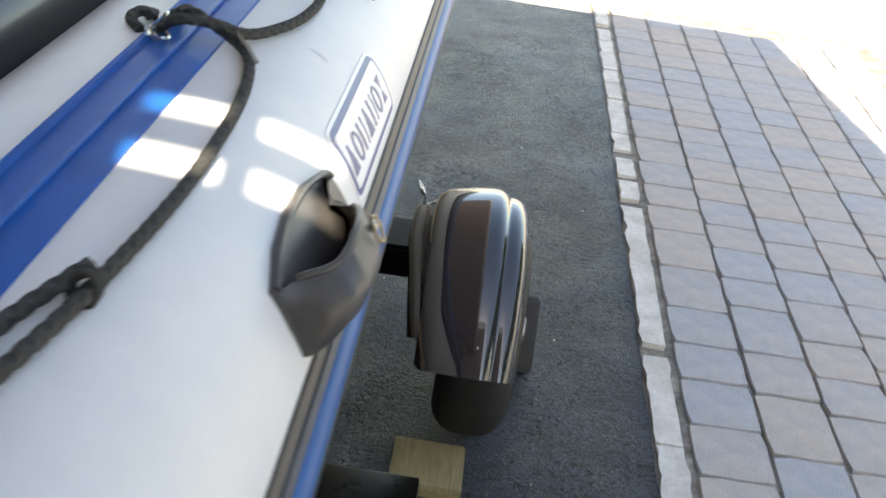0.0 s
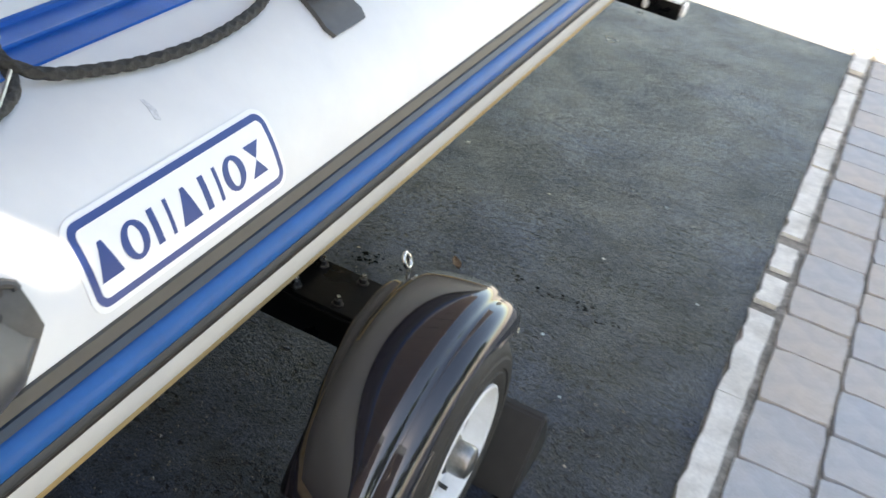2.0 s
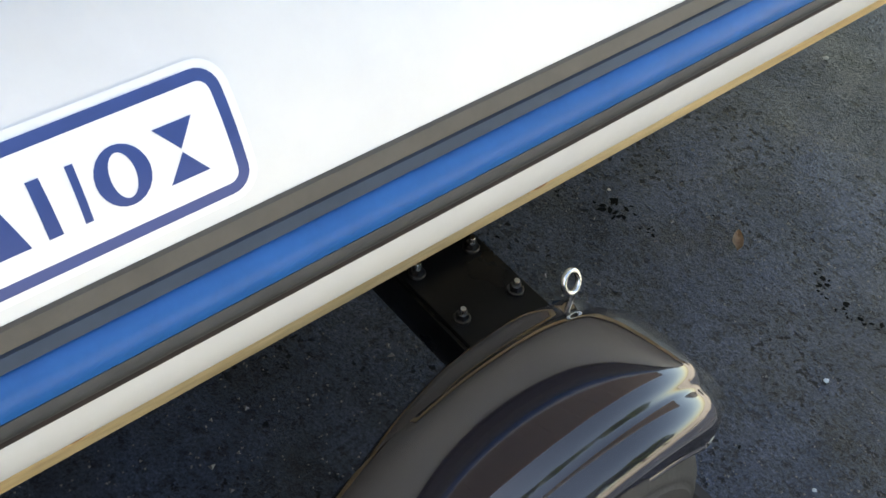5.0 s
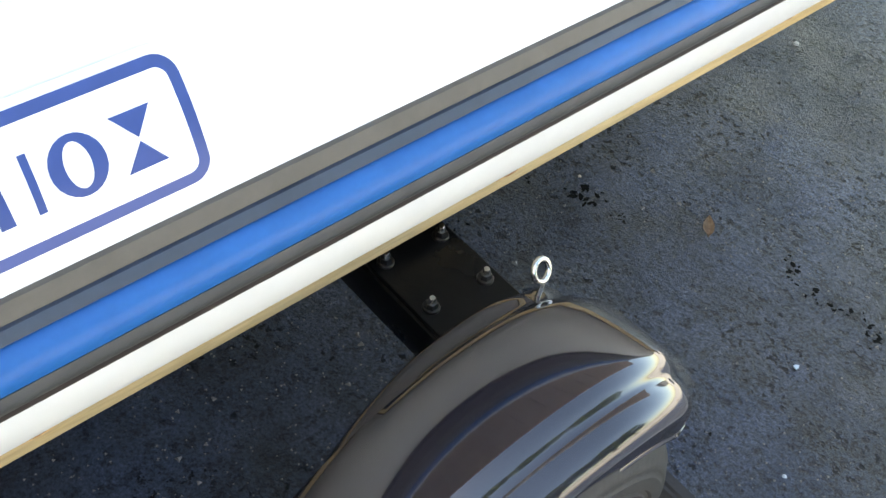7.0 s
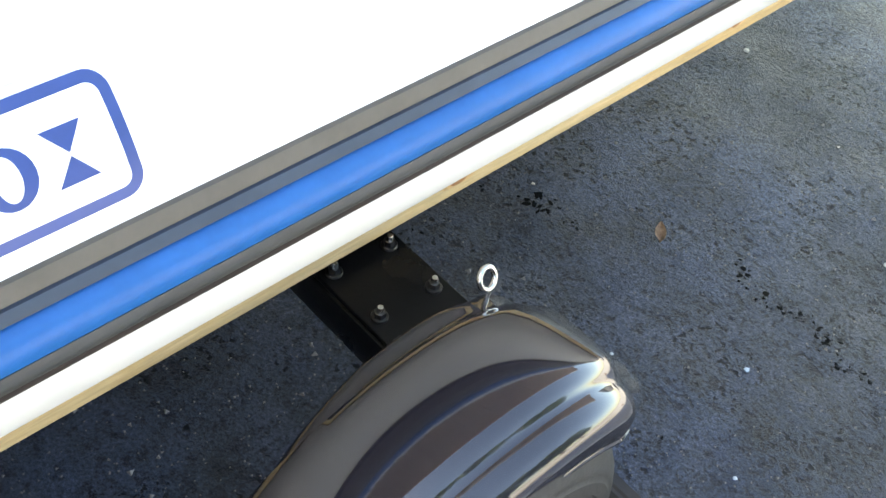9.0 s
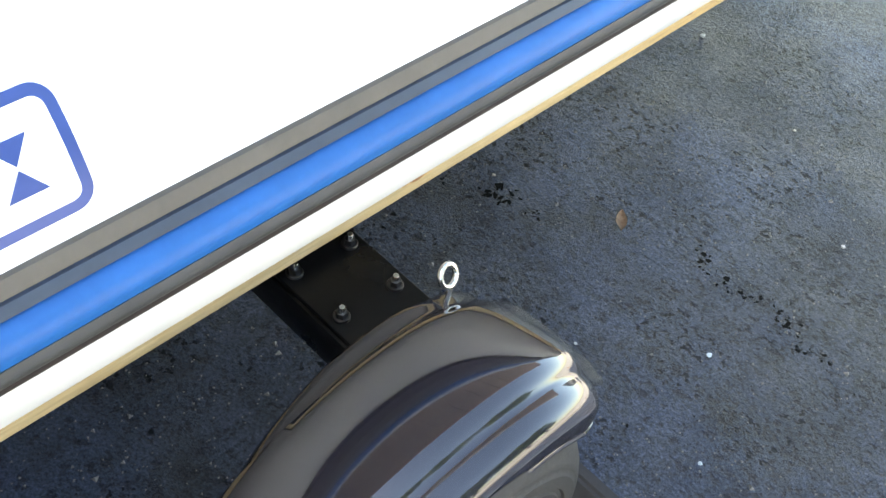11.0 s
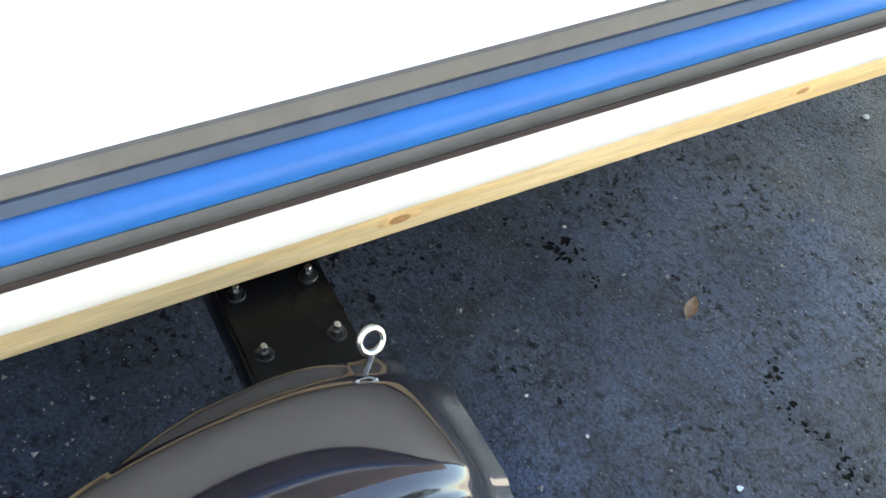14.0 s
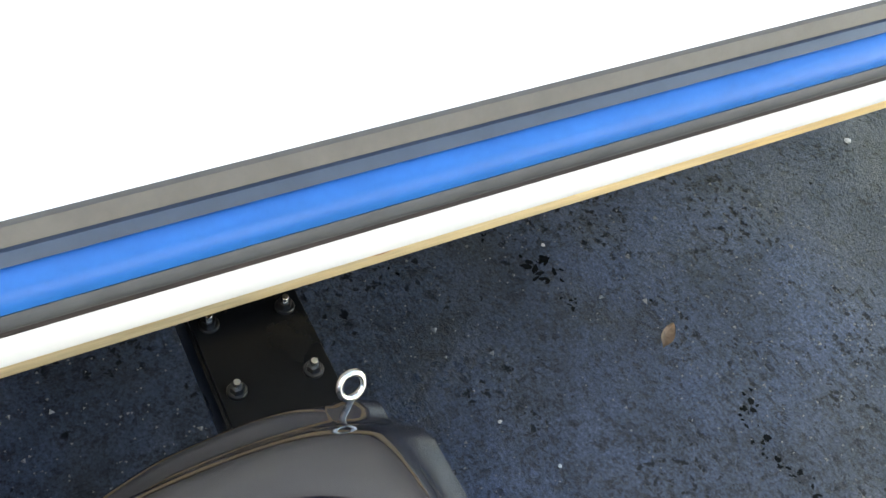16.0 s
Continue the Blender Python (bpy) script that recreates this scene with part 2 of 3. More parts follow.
def smooth_line(points, step=0.01):
    """A Catmull-Rom line through points, at about even steps."""
    p = [Vector(q) for q in points]
    p = [2 * p[0] - p[1], *p, 2 * p[-1] - p[-2]]
    out = []
    for i in range(1, len(p) - 2):
        n = max(2, int((p[i + 1] - p[i]).length / step))
        for k in range(n):
            t = k / n
            out.append(0.5 * (2 * p[i] + (p[i + 1] - p[i - 1]) * t + (2 * p[i - 1] - 5 * p[i] + 4 * p[i + 1] - p[i + 2]) * t * t
                              + (3 * p[i] - p[i - 1] - 3 * p[i + 1] + p[i + 2]) * t ** 3))
    out.append(p[-2])
    return out


# ---- setting: ground, driveway, kerb, house ----
END = 4.13
ground = part("ground", sheet([[(x, y, -0.012) for y in (-300, -20, 20, 300)] for x in (-300, -20, 20, 300)]), M["ground"])
tagged(ground, "sunlit pale concrete ground beyond the driveway", "ground", kind="structure")

bm = bmesh.new()
nx, ny = 58, 150
rows = []
for i in range(nx + 1):
    x = -2.3 + (0.583 + 2.3) * i / nx
    rows.append([(x + (0.006 * noise.noise((0, y * 9, 3)) if i == nx else 0), y, 0.0025 * noise.noise((x * 3, y * 3, 0)) + 0.001 * noise.noise((x * 11, y * 11, 5)))
                 for y in (-3.0 + (END + 3.0) * j / ny for j in range(ny + 1))])
driveway = tagged(part("driveway", sheet(rows), M["asphalt"]), "dark weathered asphalt driveway with fine cracks", "driveway", kind="structure")
bed = tagged(part("joint_bed", box(0.575, 2.2, -2.0, 4.32, -0.05, -0.006), M["sand"]), "dark sandy joint bed between kerb and pavers", "joint", kind="structure")
# Unseen low wall, added to keep light out from under the boat.
light_block_wall = thing("light_block_wall", "unseen low brown brick wall added to block light from the driveway's far side", "wall", kind="structure")
part("wall_body", box(-1.95, -1.78, -1.70, 4.6, -0.02, 0.62), M["brick"], light_block_wall, smooth=False)
part("coping", box(-1.98, -1.75, -1.70, 4.63, 0.62, 0.67, 0.006), M["kerb"], light_block_wall, "pale coping", smooth=False)
# Unseen house wall, added and sized to cast the shade over the driveway.
house = thing("house", "unseen brown brick house wall with white eaves behind the boat, added for shade", "house")
HY, HX0, HX1, HT = -1.70, -7.0, 2.16, 4.53
# Opening added in the wall so that sun patches land on the tube.
wx0, wx1, wz0, wz1 = 0.17, 0.40, 2.90, 3.20
for x0, x1, z0, z1 in ((HX0, wx0, -0.02, HT), (wx1, HX1, -0.02, HT), (wx0, wx1, -0.02, wz0), (wx0, wx1, wz1, HT)):
    part("wall", box(x0, x1, HY - 0.16, HY, z0, z1), M["brick"], house, smooth=False)
# Bars across the opening, added to break up the sun patches.
slot_bar = part("window", box(wx0, wx1, HY - 0.10, HY - 0.06, 3.035, 3.068), M["trim"], house, "white bar added to split the sun patches", smooth=False)
part("mullion", box(0.272, 0.300, HY - 0.10, HY - 0.061, wz0, wz1), M["trim"], slot_bar, smooth=False)
# Added strip, stopped short: the slit beside it throws a thin sun streak.
part("frieze", box(HX0, 0.86, HY - 0.16, HY, HT, HT + 0.030), M["brick"], house, smooth=False)
part("eaves", box(HX0 - 0.2, HX1, HY - 0.6, HY, HT + 0.030, HT + 0.86, 0.01), M["trim"], house, "white eaves board", smooth=False)

# carport roof over the boat, seen mirrored in the fender
carport = thing("carport", "taupe painted carport roof on posts over the boat", "carport")
part("roof", box(-3.4, -0.02, HY + 0.01, 7.4, 2.62, 2.74, 0.004), M["canopy"], carport, smooth=False)
for j in range(19):
    part("batten", box(-3.38, -0.03, HY + 0.20 + 0.46 * j, HY + 0.23 + 0.46 * j, 2.606, 2.6185), M["canopy"], carport, smooth=False)
part("gutter", box(-0.019, 0.05, HY + 0.01, 7.4, 2.63, 2.73, 0.012), M["trim"], carport, "white gutter along the roof edge", smooth=False)
for y in (-1.2, 1.5, 4.2, 6.9):
    part("post", box(-2.42, -2.32, y - 0.05, y + 0.05, -0.012, 2.606, 0.006), M["trim"], carport, "white post", smooth=False)

# ---- boat tube ----
CX, CZ, CR, SWELL = -0.145, 0.558, 0.205, 0.006


def skin(a, y, off=0.0):
    """A point on the tube's skin: a in degrees from the outer side over the top, with a broad flat crown from 90 to 110."""
    u = min(1.0, max(0.0, (a - 15) / 30))
    r = CR + off + SWELL * u * u * (3 - 2 * u)
    if a <= 90:
        return Vector((CX + r * math.cos(radians(a)), y, CZ + r * math.sin(radians(a))))
    if a <= 110:
        return Vector((CX - 0.1 * (a - 90) / 20, y, CZ + r))
    b = a - 20
    return Vector((CX - 0.1 + r * math.cos(radians(b)), y, CZ + r * math.sin(radians(b))))


def band(angles, y0, y1, step=0.05, thick=0.003):
    """A strip laid on the tube: pairs of angle and height over the skin."""
    n = max(2, int((y1 - y0) / step))
    rows = []
    for j in range(n + 1):
        y = y0 + (y1 - y0) * j / n
        rows.append([skin(a, y, o) for a, o in angles])
    return sheet(rows)


boat = thing("inflatable_boat", "white inflatable boat with blue stripes resting on a trailer", "boat")
BY0, BY1 = -1.3, 3.35
rows = []
for y, k in ((BY0, 1.0), *((BY0 + (BY1 - BY0) * j / 60, 1.0) for j in range(1, 61)), (BY1 + 0.12, 0.93), (BY1 + 0.22, 0.75), (BY1 + 0.28, 0.45), (BY1 + 0.30, 0.1)):
    c = Vector((CX - 0.05, y, CZ))
    rows.append([c + (skin(a, y) - c) * k for a in range(-90, 290, 5)])
tube = part("tube", sheet(rows, close_v=True, caps=True), M["tube"], boat, "white coated fabric side tube")
part("stripe", band([(91, 0.0), (91.2, 0.003), *((a, 0.003) for a in range(93, 108, 2)), (108.6, 0.003), (108.8, 0)], BY0, BY1), M["blue"], boat, "blue fabric stripe")
part("piping", pipe([skin(99.5, BY0 + (BY1 - BY0) * j / 40, 0.0045) for j in range(41)], 0.0035, 8), M["blue"], boat, "raised blue welt along the stripe")
part("welt", band([(107.0, 0.003), (107.4, 0.008), (108.4, 0.009), (109.0, 0.003)], BY0, BY1), M["blue"], boat, "folded edge of the stripe")
strake = part("rub_strake", band([(19.00, 0.0), (18.57, 0.004), (16.83, 0.0055), (15.09, 0.006), (14.88, 0.001)], BY0, BY1), M["taupe"], boat, "ribbed rubber rub strake")
part("upper_rib", band([(15.09, 0.004), (14.77, 0.0085), (13.79, 0.0105), (12.60, 0.012), (12.16, 0.008), (12.06, 0.002)], BY0, BY1), M["slate"], strake, "slate rubber rib")
part("insert", band([(12.38, 0.005), (11.84, 0.013), (10.32, 0.018), (8.15, 0.021), (5.98, 0.0205), (4.89, 0.019), (4.57, 0.012)], BY0, BY1), M["insert"], strake, "bright blue insert")
part("lower_rib", band([(4.89, 0.010), (4.46, 0.0185), (2.73, 0.020), (0.55, 0.018), (-1.40, 0.012), (-1.61, 0.004)], BY0, BY1), M["greyrub"], strake, "grey rubber rib")
# Seam strip, made wider and dark to paint in the strake's shadow.
part("seam", band([(-1.29, 0.006), (-1.51, 0.0125), (-3.35, 0.0115), (-5.52, 0.007), (-6.17, 0.0)], BY0, BY1), M["seamshade"], strake, "dark seam line, widened to stand for shade under the strake")


def patch(outline, off, thick, steps=0.012):
    """A flat piece on the tube: outline of (y, angle), filled by a fan grid and lifted by off."""
    bm = bmesh.new()
    vs = [bm.verts.new((p[0], p[1], 0)) for p in outline]
    f = bm.faces.new(vs)
    bmesh.ops.triangulate(bm, faces=[f])
    ys = [p[0] for p in outline]
    an = [p[1] for p in outline]
    cuts = [((y, 0, 0), (1, 0, 0)) for y in np.arange(min(ys) + 0.04, max(ys), 0.04)]
    cuts += [((0, a, 0), (0, 1, 0)) for a in np.arange(min(an) + 3, max(an), 3.0)]
    for co, no in cuts:
        bmesh.ops.bisect_plane(bm, geom=bm.verts[:] + bm.edges[:] + bm.faces[:], plane_co=co, plane_no=no)
    top = bm.faces[:]
    ext = bmesh.ops.extrude_face_region(bm, geom=top)
    for v in ext["geom"]:
        if isinstance(v, bmesh.types.BMVert):
            v.co.z = 1
    for v in bm.verts:
        v.co = skin(v.co.y, v.co.x, off + (thick if v.co.z > 0.5 else 0.0))
    return bm


def rounded(y0, y1, a0, a1, ry, n=6):
    ra = ry / (CR * math.pi / 180)
    out = []
    for cy, ca, s in ((y1 - ry, a1 - ra, 0), (y0 + ry, a1 - ra, 90), (y0 + ry, a0 + ra, 180), (y1 - ry, a0 + ra, 270)):
        for k in range(n + 1):
            w = radians(s + 90 * k / n)
            out.append((cy + ry * math.cos(w), ca + ra * math.sin(w)))
    return out


# the name plate: white, blue rounded border, plain blue marks
DY0, DY1, DA0, DA1 = 0.875, 1.181, 23.4, 46.7
decal = part("decal", patch(rounded(DY0 - 0.006, DY1 + 0.006, DA0 - 1.6, DA1 + 1.6, 0.020), 0.0, 0.0012), M["decal"], boat, "white sticker with a blue border")
part("border", patch(rounded(DY0, DY1, DA0, DA1, 0.015), 0.0013, 0.0006), M["ink"], decal, "blue rounded border")
part("field", patch(rounded(DY0 + 0.008, DY1 - 0.008, DA0 + 2.2, DA1 - 2.2, 0.008), 0.002, 0.0006), M["decal"], decal, "white field")
a_lo, a_hi = DA0 + 6.4, DA1 - 7.0
mid, half, MW = (a_lo + a_hi) / 2, (a_hi - a_lo) / 2, 0.033


def oval(y, q0):
    """Half of an oval ring, from q0 on."""
    turn = [radians(q0 + 15 * q) for q in range(13)]
    return [(y + MW * 0.54 * math.cos(q), mid + half * 1.06 * math.sin(q)) for q in turn] + [(y + MW * 0.25 * math.cos(q), mid + half * 0.80 * math.sin(q)) for q in reversed(turn)]


def slab(y, top, w0, w1):
    """A bar from y at the foot to top at the head."""
    return [(y, a_lo), (y + w0, a_lo), (top + w1, a_hi), (top, a_hi)]


for k in range(7):
    y0 = DY0 + 0.011 + k * 0.0398
    if k in (0, 3):
        shapes = [[(y0 + MW * 0.04, a_lo), (y0 + MW * 0.94, a_lo), (y0 + MW * 0.58, a_hi), (y0 + MW * 0.42, a_hi)]]
    elif k in (1, 5):
        shapes = [oval(y0 + MW / 2, 90), oval(y0 + MW / 2, 270)]
    elif k == 6:
        shapes = [[(y0 + 0.003, a_lo), (y0 + MW - 0.003, a_lo), (y0 + MW * 0.5, mid - 0.3)], [(y0 + MW - 0.003, a_hi), (y0 + 0.003, a_hi), (y0 + MW * 0.5, mid + 0.3)]]
    else:
        shapes = [slab(y0 + 0.002, y0 + 0.002, 0.009, 0.008), slab(y0 + MW - 0.008, y0 + MW - 0.007, 0.005, 0.005)]
    for shape in shapes:
        part("mark", patch(shape, 0.0027, 0.0005), M["ink"], decal)

part("scuff", patch([(1.050, 59.0), (1.056, 58.0), (1.061, 61.5), (1.0585, 65.5), (1.0545, 66.0), (1.0535, 62.5)], 0.0002, 0.0004), M["scuff"], boat, "grey scuff mark", smooth=False)

# grab handle: a moulded shell with a scooped hollow
def handle_shell():
    """The raised outer wall of the pocket: from a foot line beside the strake over a fold up to an open rim."""
    us = [0, 0.1, 0.2, 0.35, 0.55, 0.75, 0.9, 1]
    rim = ((0.556, 42, 0.004), (0.577, 40.5, 0.017), (0.594, 37.6, 0.048), (0.615, 37.8, 0.061), (0.655, 38.2, 0.065), (0.705, 37, 0.053), (0.737, 36, 0.037), (0.775, 37, 0.006))
    fold = ((0.553, 34, 0.004), (0.560, 33, 0.035), (0.575, 32, 0.060), (0.605, 30, 0.066), (0.655, 29, 0.068), (0.705, 29, 0.060), (0.745, 29, 0.044), (0.790, 31, 0.006))
    foot = ((0.548, 27, 0.003), (0.551, 23.5, 0.003), (0.565, 20.5, 0.003), (0.610, 17.5, 0.003), (0.660, 17, 0.003), (0.720, 17.5, 0.003), (0.770, 20.5, 0.003), (0.805, 28, 0.003))

    def at(u, line):
        return Vector([float(np.interp(u, us, [p[k] for p in line])) for k in range(3)])

    rows = []
    for i in range(61):
        u = i / 60
        lines = at(u, foot), at(u, fold), at(u, rim)
        row = []
        for j in range(17):
            v = j / 16
            a, b, t = (lines[0], lines[1], v / 0.6) if v < 0.6 else (lines[1], lines[2], (v - 0.6) / 0.4)
            y, ang, off = a + (b - a) * t
            if v < 0.6:
                off += 0.010 * math.sin(math.pi * t) * min(1.0, lines[1].z / 0.05)
            row.append(skin(ang, y, off))
        rows.append(row)
    bm = sheet(rows)
    for _ in range(2):
        bmesh.ops.smooth_vert(bm, verts=bm.verts[:], factor=0.4, use_axis_x=True, use_axis_y=True, use_axis_z=True)
    bmesh.ops.recalc_face_normals(bm, faces=bm.faces)
    bmesh.ops.solidify(bm, geom=bm.faces[:], thickness=0.005)
    return bm


plate = [(0.550, 43), (0.606, 47.5), (0.667, 49.2), (0.732, 48.5), (0.800, 44.3), (0.808, 41), (0.813, 30), (0.775, 20), (0.720, 16.8), (0.625, 16.8), (0.565, 21), (0.552, 23), (0.546, 33)]
handle = part("grab_handle", patch(plate, 0.0, 0.0045), M["handle"], boat, "moulded grey rubber pocket handle")
part("outer_wall", handle_shell(), M["handle"], handle)
edge = [skin(a, y, o) for y, a, o in ((0.577, 40.5, 0.017), (0.594, 37.6, 0.047), (0.615, 37.8, 0.060), (0.655, 38.2, 0.064), (0.705, 37, 0.053), (0.737, 36, 0.037))]
part("wall_bead", pipe(smooth_line(edge, 0.008), 0.0040, 8), M["handle"], handle)
web = sheet([[skin(43.2, 0.762, 0.0185), skin(41, 0.748, 0.015), skin(39.1, 0.738, 0.0145), skin(36, 0.737, 0.037)], [skin(42.5, 0.798, 0.003), skin(40.5, 0.792, 0.003), skin(38.5, 0.785, 0.003), skin(36, 0.776, 0.006)]])
bmesh.ops.solidify(web, geom=web.faces[:], thickness=0.004)
part("end_web", web, M["handle"], handle, "folded web at the pocket's end")
lip = [skin(a, y, 0.006) for y, a in ((0.556, 42.3), (0.606, 46), (0.667, 47.7), (0.732, 47), (0.796, 43.2), (0.804, 40.5))]
part("rim_bead", pipe(smooth_line(lip, 0.012), 0.0045, 8), M["handle"], handle)
ry, ra = 0.676, 34.0
ring = [skin(ra, ry, 0.071) + Vector((-0.007 * math.sin(radians(s)), 0.011 * math.cos(radians(s)), 0.0125 * math.sin(radians(s)))) for s in range(0, 360, 15)]
part("ring", pipe(ring, 0.0018, 8, closed=True), M["brass"], handle, "small dull brass ring")
part("tip", lathe([(0.0, 0.008), (0.004, 0.007), (0.005, 0.0), (0.0, -0.004)], 12, Matrix.Translation(skin(33.3, 0.691, 0.062))), M["zinc"], handle, "metal stud")

# lashing tab further along the tube
bm = patch([(1.378, 54.0), (1.455, 54.5), (1.462, 58), (1.45, 84), (1.395, 84), (1.372, 58)], 0.0, 0.007)
tab = part("tab", bm, M["handle"], boat, "grey rubber strap patch")
part("block", box(skin(72, 0).x - 0.02, skin(72, 0).x + 0.022, 1.398, 1.446, skin(72, 0).z - 0.002, skin(72, 0).z + 0.030, 0.008), M["handle"], tab, "moulded strap block")

# grommets in the blue stripe
for y, x in ((0.955, -0.222), (1.015, -0.222)):
    g = lathe([(0.009, -0.003), (0.009, 0.003), (0.0115, 0.0048), (0.0142, 0.003), (0.0148, -0.003)], 20, Matrix.Translation((x, y, CZ + CR + SWELL + 0.006)) @ pose(0, 0, 0, 0, 24, 0))
    part("grommet", g, M["zinc"], boat, "metal grommet")
part("deck", box(-1.25, -0.42, BY0, 3.2, 0.44, 0.46, 0.004), M["floor"], boat, "grey boat floor")
rows = []
for y in (BY0, 0.5, 2.0, BY1):
    rows.append([(-1.42 - 0.205 * math.cos(radians(a)), y, CZ + 0.205 * math.sin(radians(a))) for a in range(0, 360, 12)])
part("far_tube", sheet(rows, close_v=True, caps=True), M["tube"], boat, "white coated fabric side tube")
part("hull_bottom", sheet([[(-0.24, y, 0.36), (-0.80, y, 0.305), (-1.42, y, 0.35), (-1.42, y, 0.43), (-0.24, y, 0.43)] for y in (BY0, 3.3)], close_v=True, caps=True), M["greyrub"], boat, "dark hull bottom", smooth=False)
cush = box(-1.05, -0.40, 0.10, 2.3, 0.46, 0.80, 0.07, segments=5)
bench = part("seat", cush, M["seat"], boat, "glossy black vinyl seat")

# rope along the tube
def rope_mesh(points, r=0.0068, pitch=0.021):
    """One skin along the line, its radius raised in the crossing strands of a braid."""
    line = smooth_line(points, 0.0022)
    up, rows, dist, n = Vector((0, 0, 1)), [], 0.0, 24
    for i, p in enumerate(line):
        a, b = line[max(0, i - 1)], line[min(len(line) - 1, i + 1)]
        d = (b - a).normalized()
        u = (up - d * up.dot(d)).normalized()
        w = d.cross(u)
        row = []
        for k in range(n):
            th = 2 * math.pi * k / n
            ph = 2 * math.pi * dist / pitch
            lift = max(math.sin(3 * th + ph), math.sin(3 * th - ph + 1.2))
            rr = r * (0.74 + 0.30 * max(0.0, lift) ** 0.6)
            row.append(p + rr * (math.cos(th) * u + math.sin(th) * w))
        rows.append(row)
        if i + 1 < len(line):
            dist += (line[i + 1] - p).length
    return sheet(rows, close_v=True, caps=True)


def on(a, y, lift=0.010):
    return skin(a, y, lift)


rope = thing("lifeline_rope", "black braided lifeline rope along the boat tube", "rope", at=(0, 0, 0))
part("cord", rope_mesh([on(96, 0.05), on(86, 0.20), on(80.5, 0.30), on(76.5, 0.41), on(73.5, 0.55), on(72.8, 0.66), on(74, 0.80), on(78, 0.90), on(85, 0.955), (-0.19, 0.985, 0.799),
                        (-0.222, 1.015, 0.782)]), M["rope"], rope)
part("cord", rope_mesh([(-0.222, 0.955, 0.782), (-0.195, 0.935, 0.804), (-0.160, 0.955, 0.799), on(84, 0.985, 0.014), on(76.5, 1.06), on(72.8, 1.13), on(71.8, 1.21), on(74.4, 1.30), on(81, 1.36), on(90, 1.40)]), M["rope"], rope)
part("cord", rope_mesh([on(98, 0.14), on(90, 0.27), on(85, 0.36), on(79, 0.43, 0.016)]), M["rope"], rope)
part("knot", rope_mesh([(-0.248, 0.968, 0.772), (-0.266, 0.985, 0.779), (-0.264, 1.012, 0.780), (-0.249, 1.022, 0.776), (-0.250, 0.998, 0.782)]), M["rope"], rope)
for s in (0.0, 0.008):
    wrap = [on(77.5, 0.405 + s, 0.011) + Vector((0.013 * math.cos(radians(k)) * 0.8, 0.004 * math.sin(radians(k)), 0.013 * math.sin(radians(k)))) for k in range(0, 360, 24)]
    part("whipping", pipe(wrap, 0.0032, 6, closed=True), M["rope"], rope)
part("tie", pipe([on(86, 0.955, 0.024), on(80, 0.92, 0.022), on(76, 0.895, 0.020)], 0.0022, 6), M["steel"], rope, "grey plastic cable tie")

# ---- trailer ----
trailer = thing("boat_trailer", "small black boat trailer with a pine bunk and glossy fender", "trailer")
PX, PZ0, PZ1 = -0.053, 0.3095, 0.349
n = 120
rows = []
for j in range(n + 1):
    y = -1.2 + 4.25 * j / n
    w = 0.009 * noise.noise((y * 3.7, 0, 0)) + 0.003 * noise.noise((y * 26, 2, 0))
    rows.append([(PX, y, PZ0), (PX + 0.0015, y, PZ0 + 0.004), (PX + 0.001, y, PZ1 - 0.005), (PX - 0.002, y, PZ1 - 0.001), (PX - 0.0135 + w, y, PZ1 + 0.0008)])
bunk = part("bunk_board", sheet([*rows]), M["wood"], trailer, "pale pine bunk board with knots")
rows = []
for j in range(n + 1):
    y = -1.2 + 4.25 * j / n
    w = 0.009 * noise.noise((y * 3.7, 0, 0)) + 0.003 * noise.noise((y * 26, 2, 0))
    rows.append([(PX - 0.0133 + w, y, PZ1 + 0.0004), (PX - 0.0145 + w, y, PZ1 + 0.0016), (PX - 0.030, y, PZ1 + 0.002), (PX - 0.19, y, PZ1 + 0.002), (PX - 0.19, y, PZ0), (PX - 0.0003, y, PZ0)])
part("top_face", sheet(rows, caps=False), M["woodtop"], bunk, "upper face of the board, darkened to offset bright light")
for y, s in ((1.597, 1.5), (2.115, 1.2), (1.046, 1.1), (0.62, 0.9), (2.62, 1.0)):
    k = lathe([(0.0, 0.0012), (0.0035 * s, 0.001), (0.0055 * s, 0.0003), (0.006 * s, -0.001)], 14, Matrix.Translation((PX + 0.001, y, PZ1 - 0.019)) @ pose(0, 0, 0, 0, 90, 0) @ Matrix.Diagonal((0.7, 1.5, 1, 1)))
    part("knot", k, M["knot"], bunk, "brown knot")
    k = lathe([(0.0, 0.0004), (0.007 * s, 0.0003), (0.0085 * s, -0.001)], 18, Matrix.Translation((PX + 0.001, y, PZ1 - 0.019)) @ pose(0, 0, 0, 0, 90, 0) @ Matrix.Diagonal((0.8, 2.4, 1, 1)))
    part("knot_grain", k, M["knotgrain"], bunk, "orange grain round the knot")

# bracket plate, with a folded flange
bracket = part("bracket", box(-0.32, 0.135, 1.412, 1.517, 0.278, 0.286, 0.0015), M["blackpaint"], trailer, "black painted steel axle bracket", smooth=False)
part("axle_beam", box(-0.32, 0.16, 1.4085, 1.509, 0.222, 0.278, 0.003), M["blackpaint"], bracket, "black square axle beam")
part("swing_arm", box(0.125, 0.155, 1.32, 1.43, 0.17, 0.225, 0.008), M["blackpaint"], bracket)


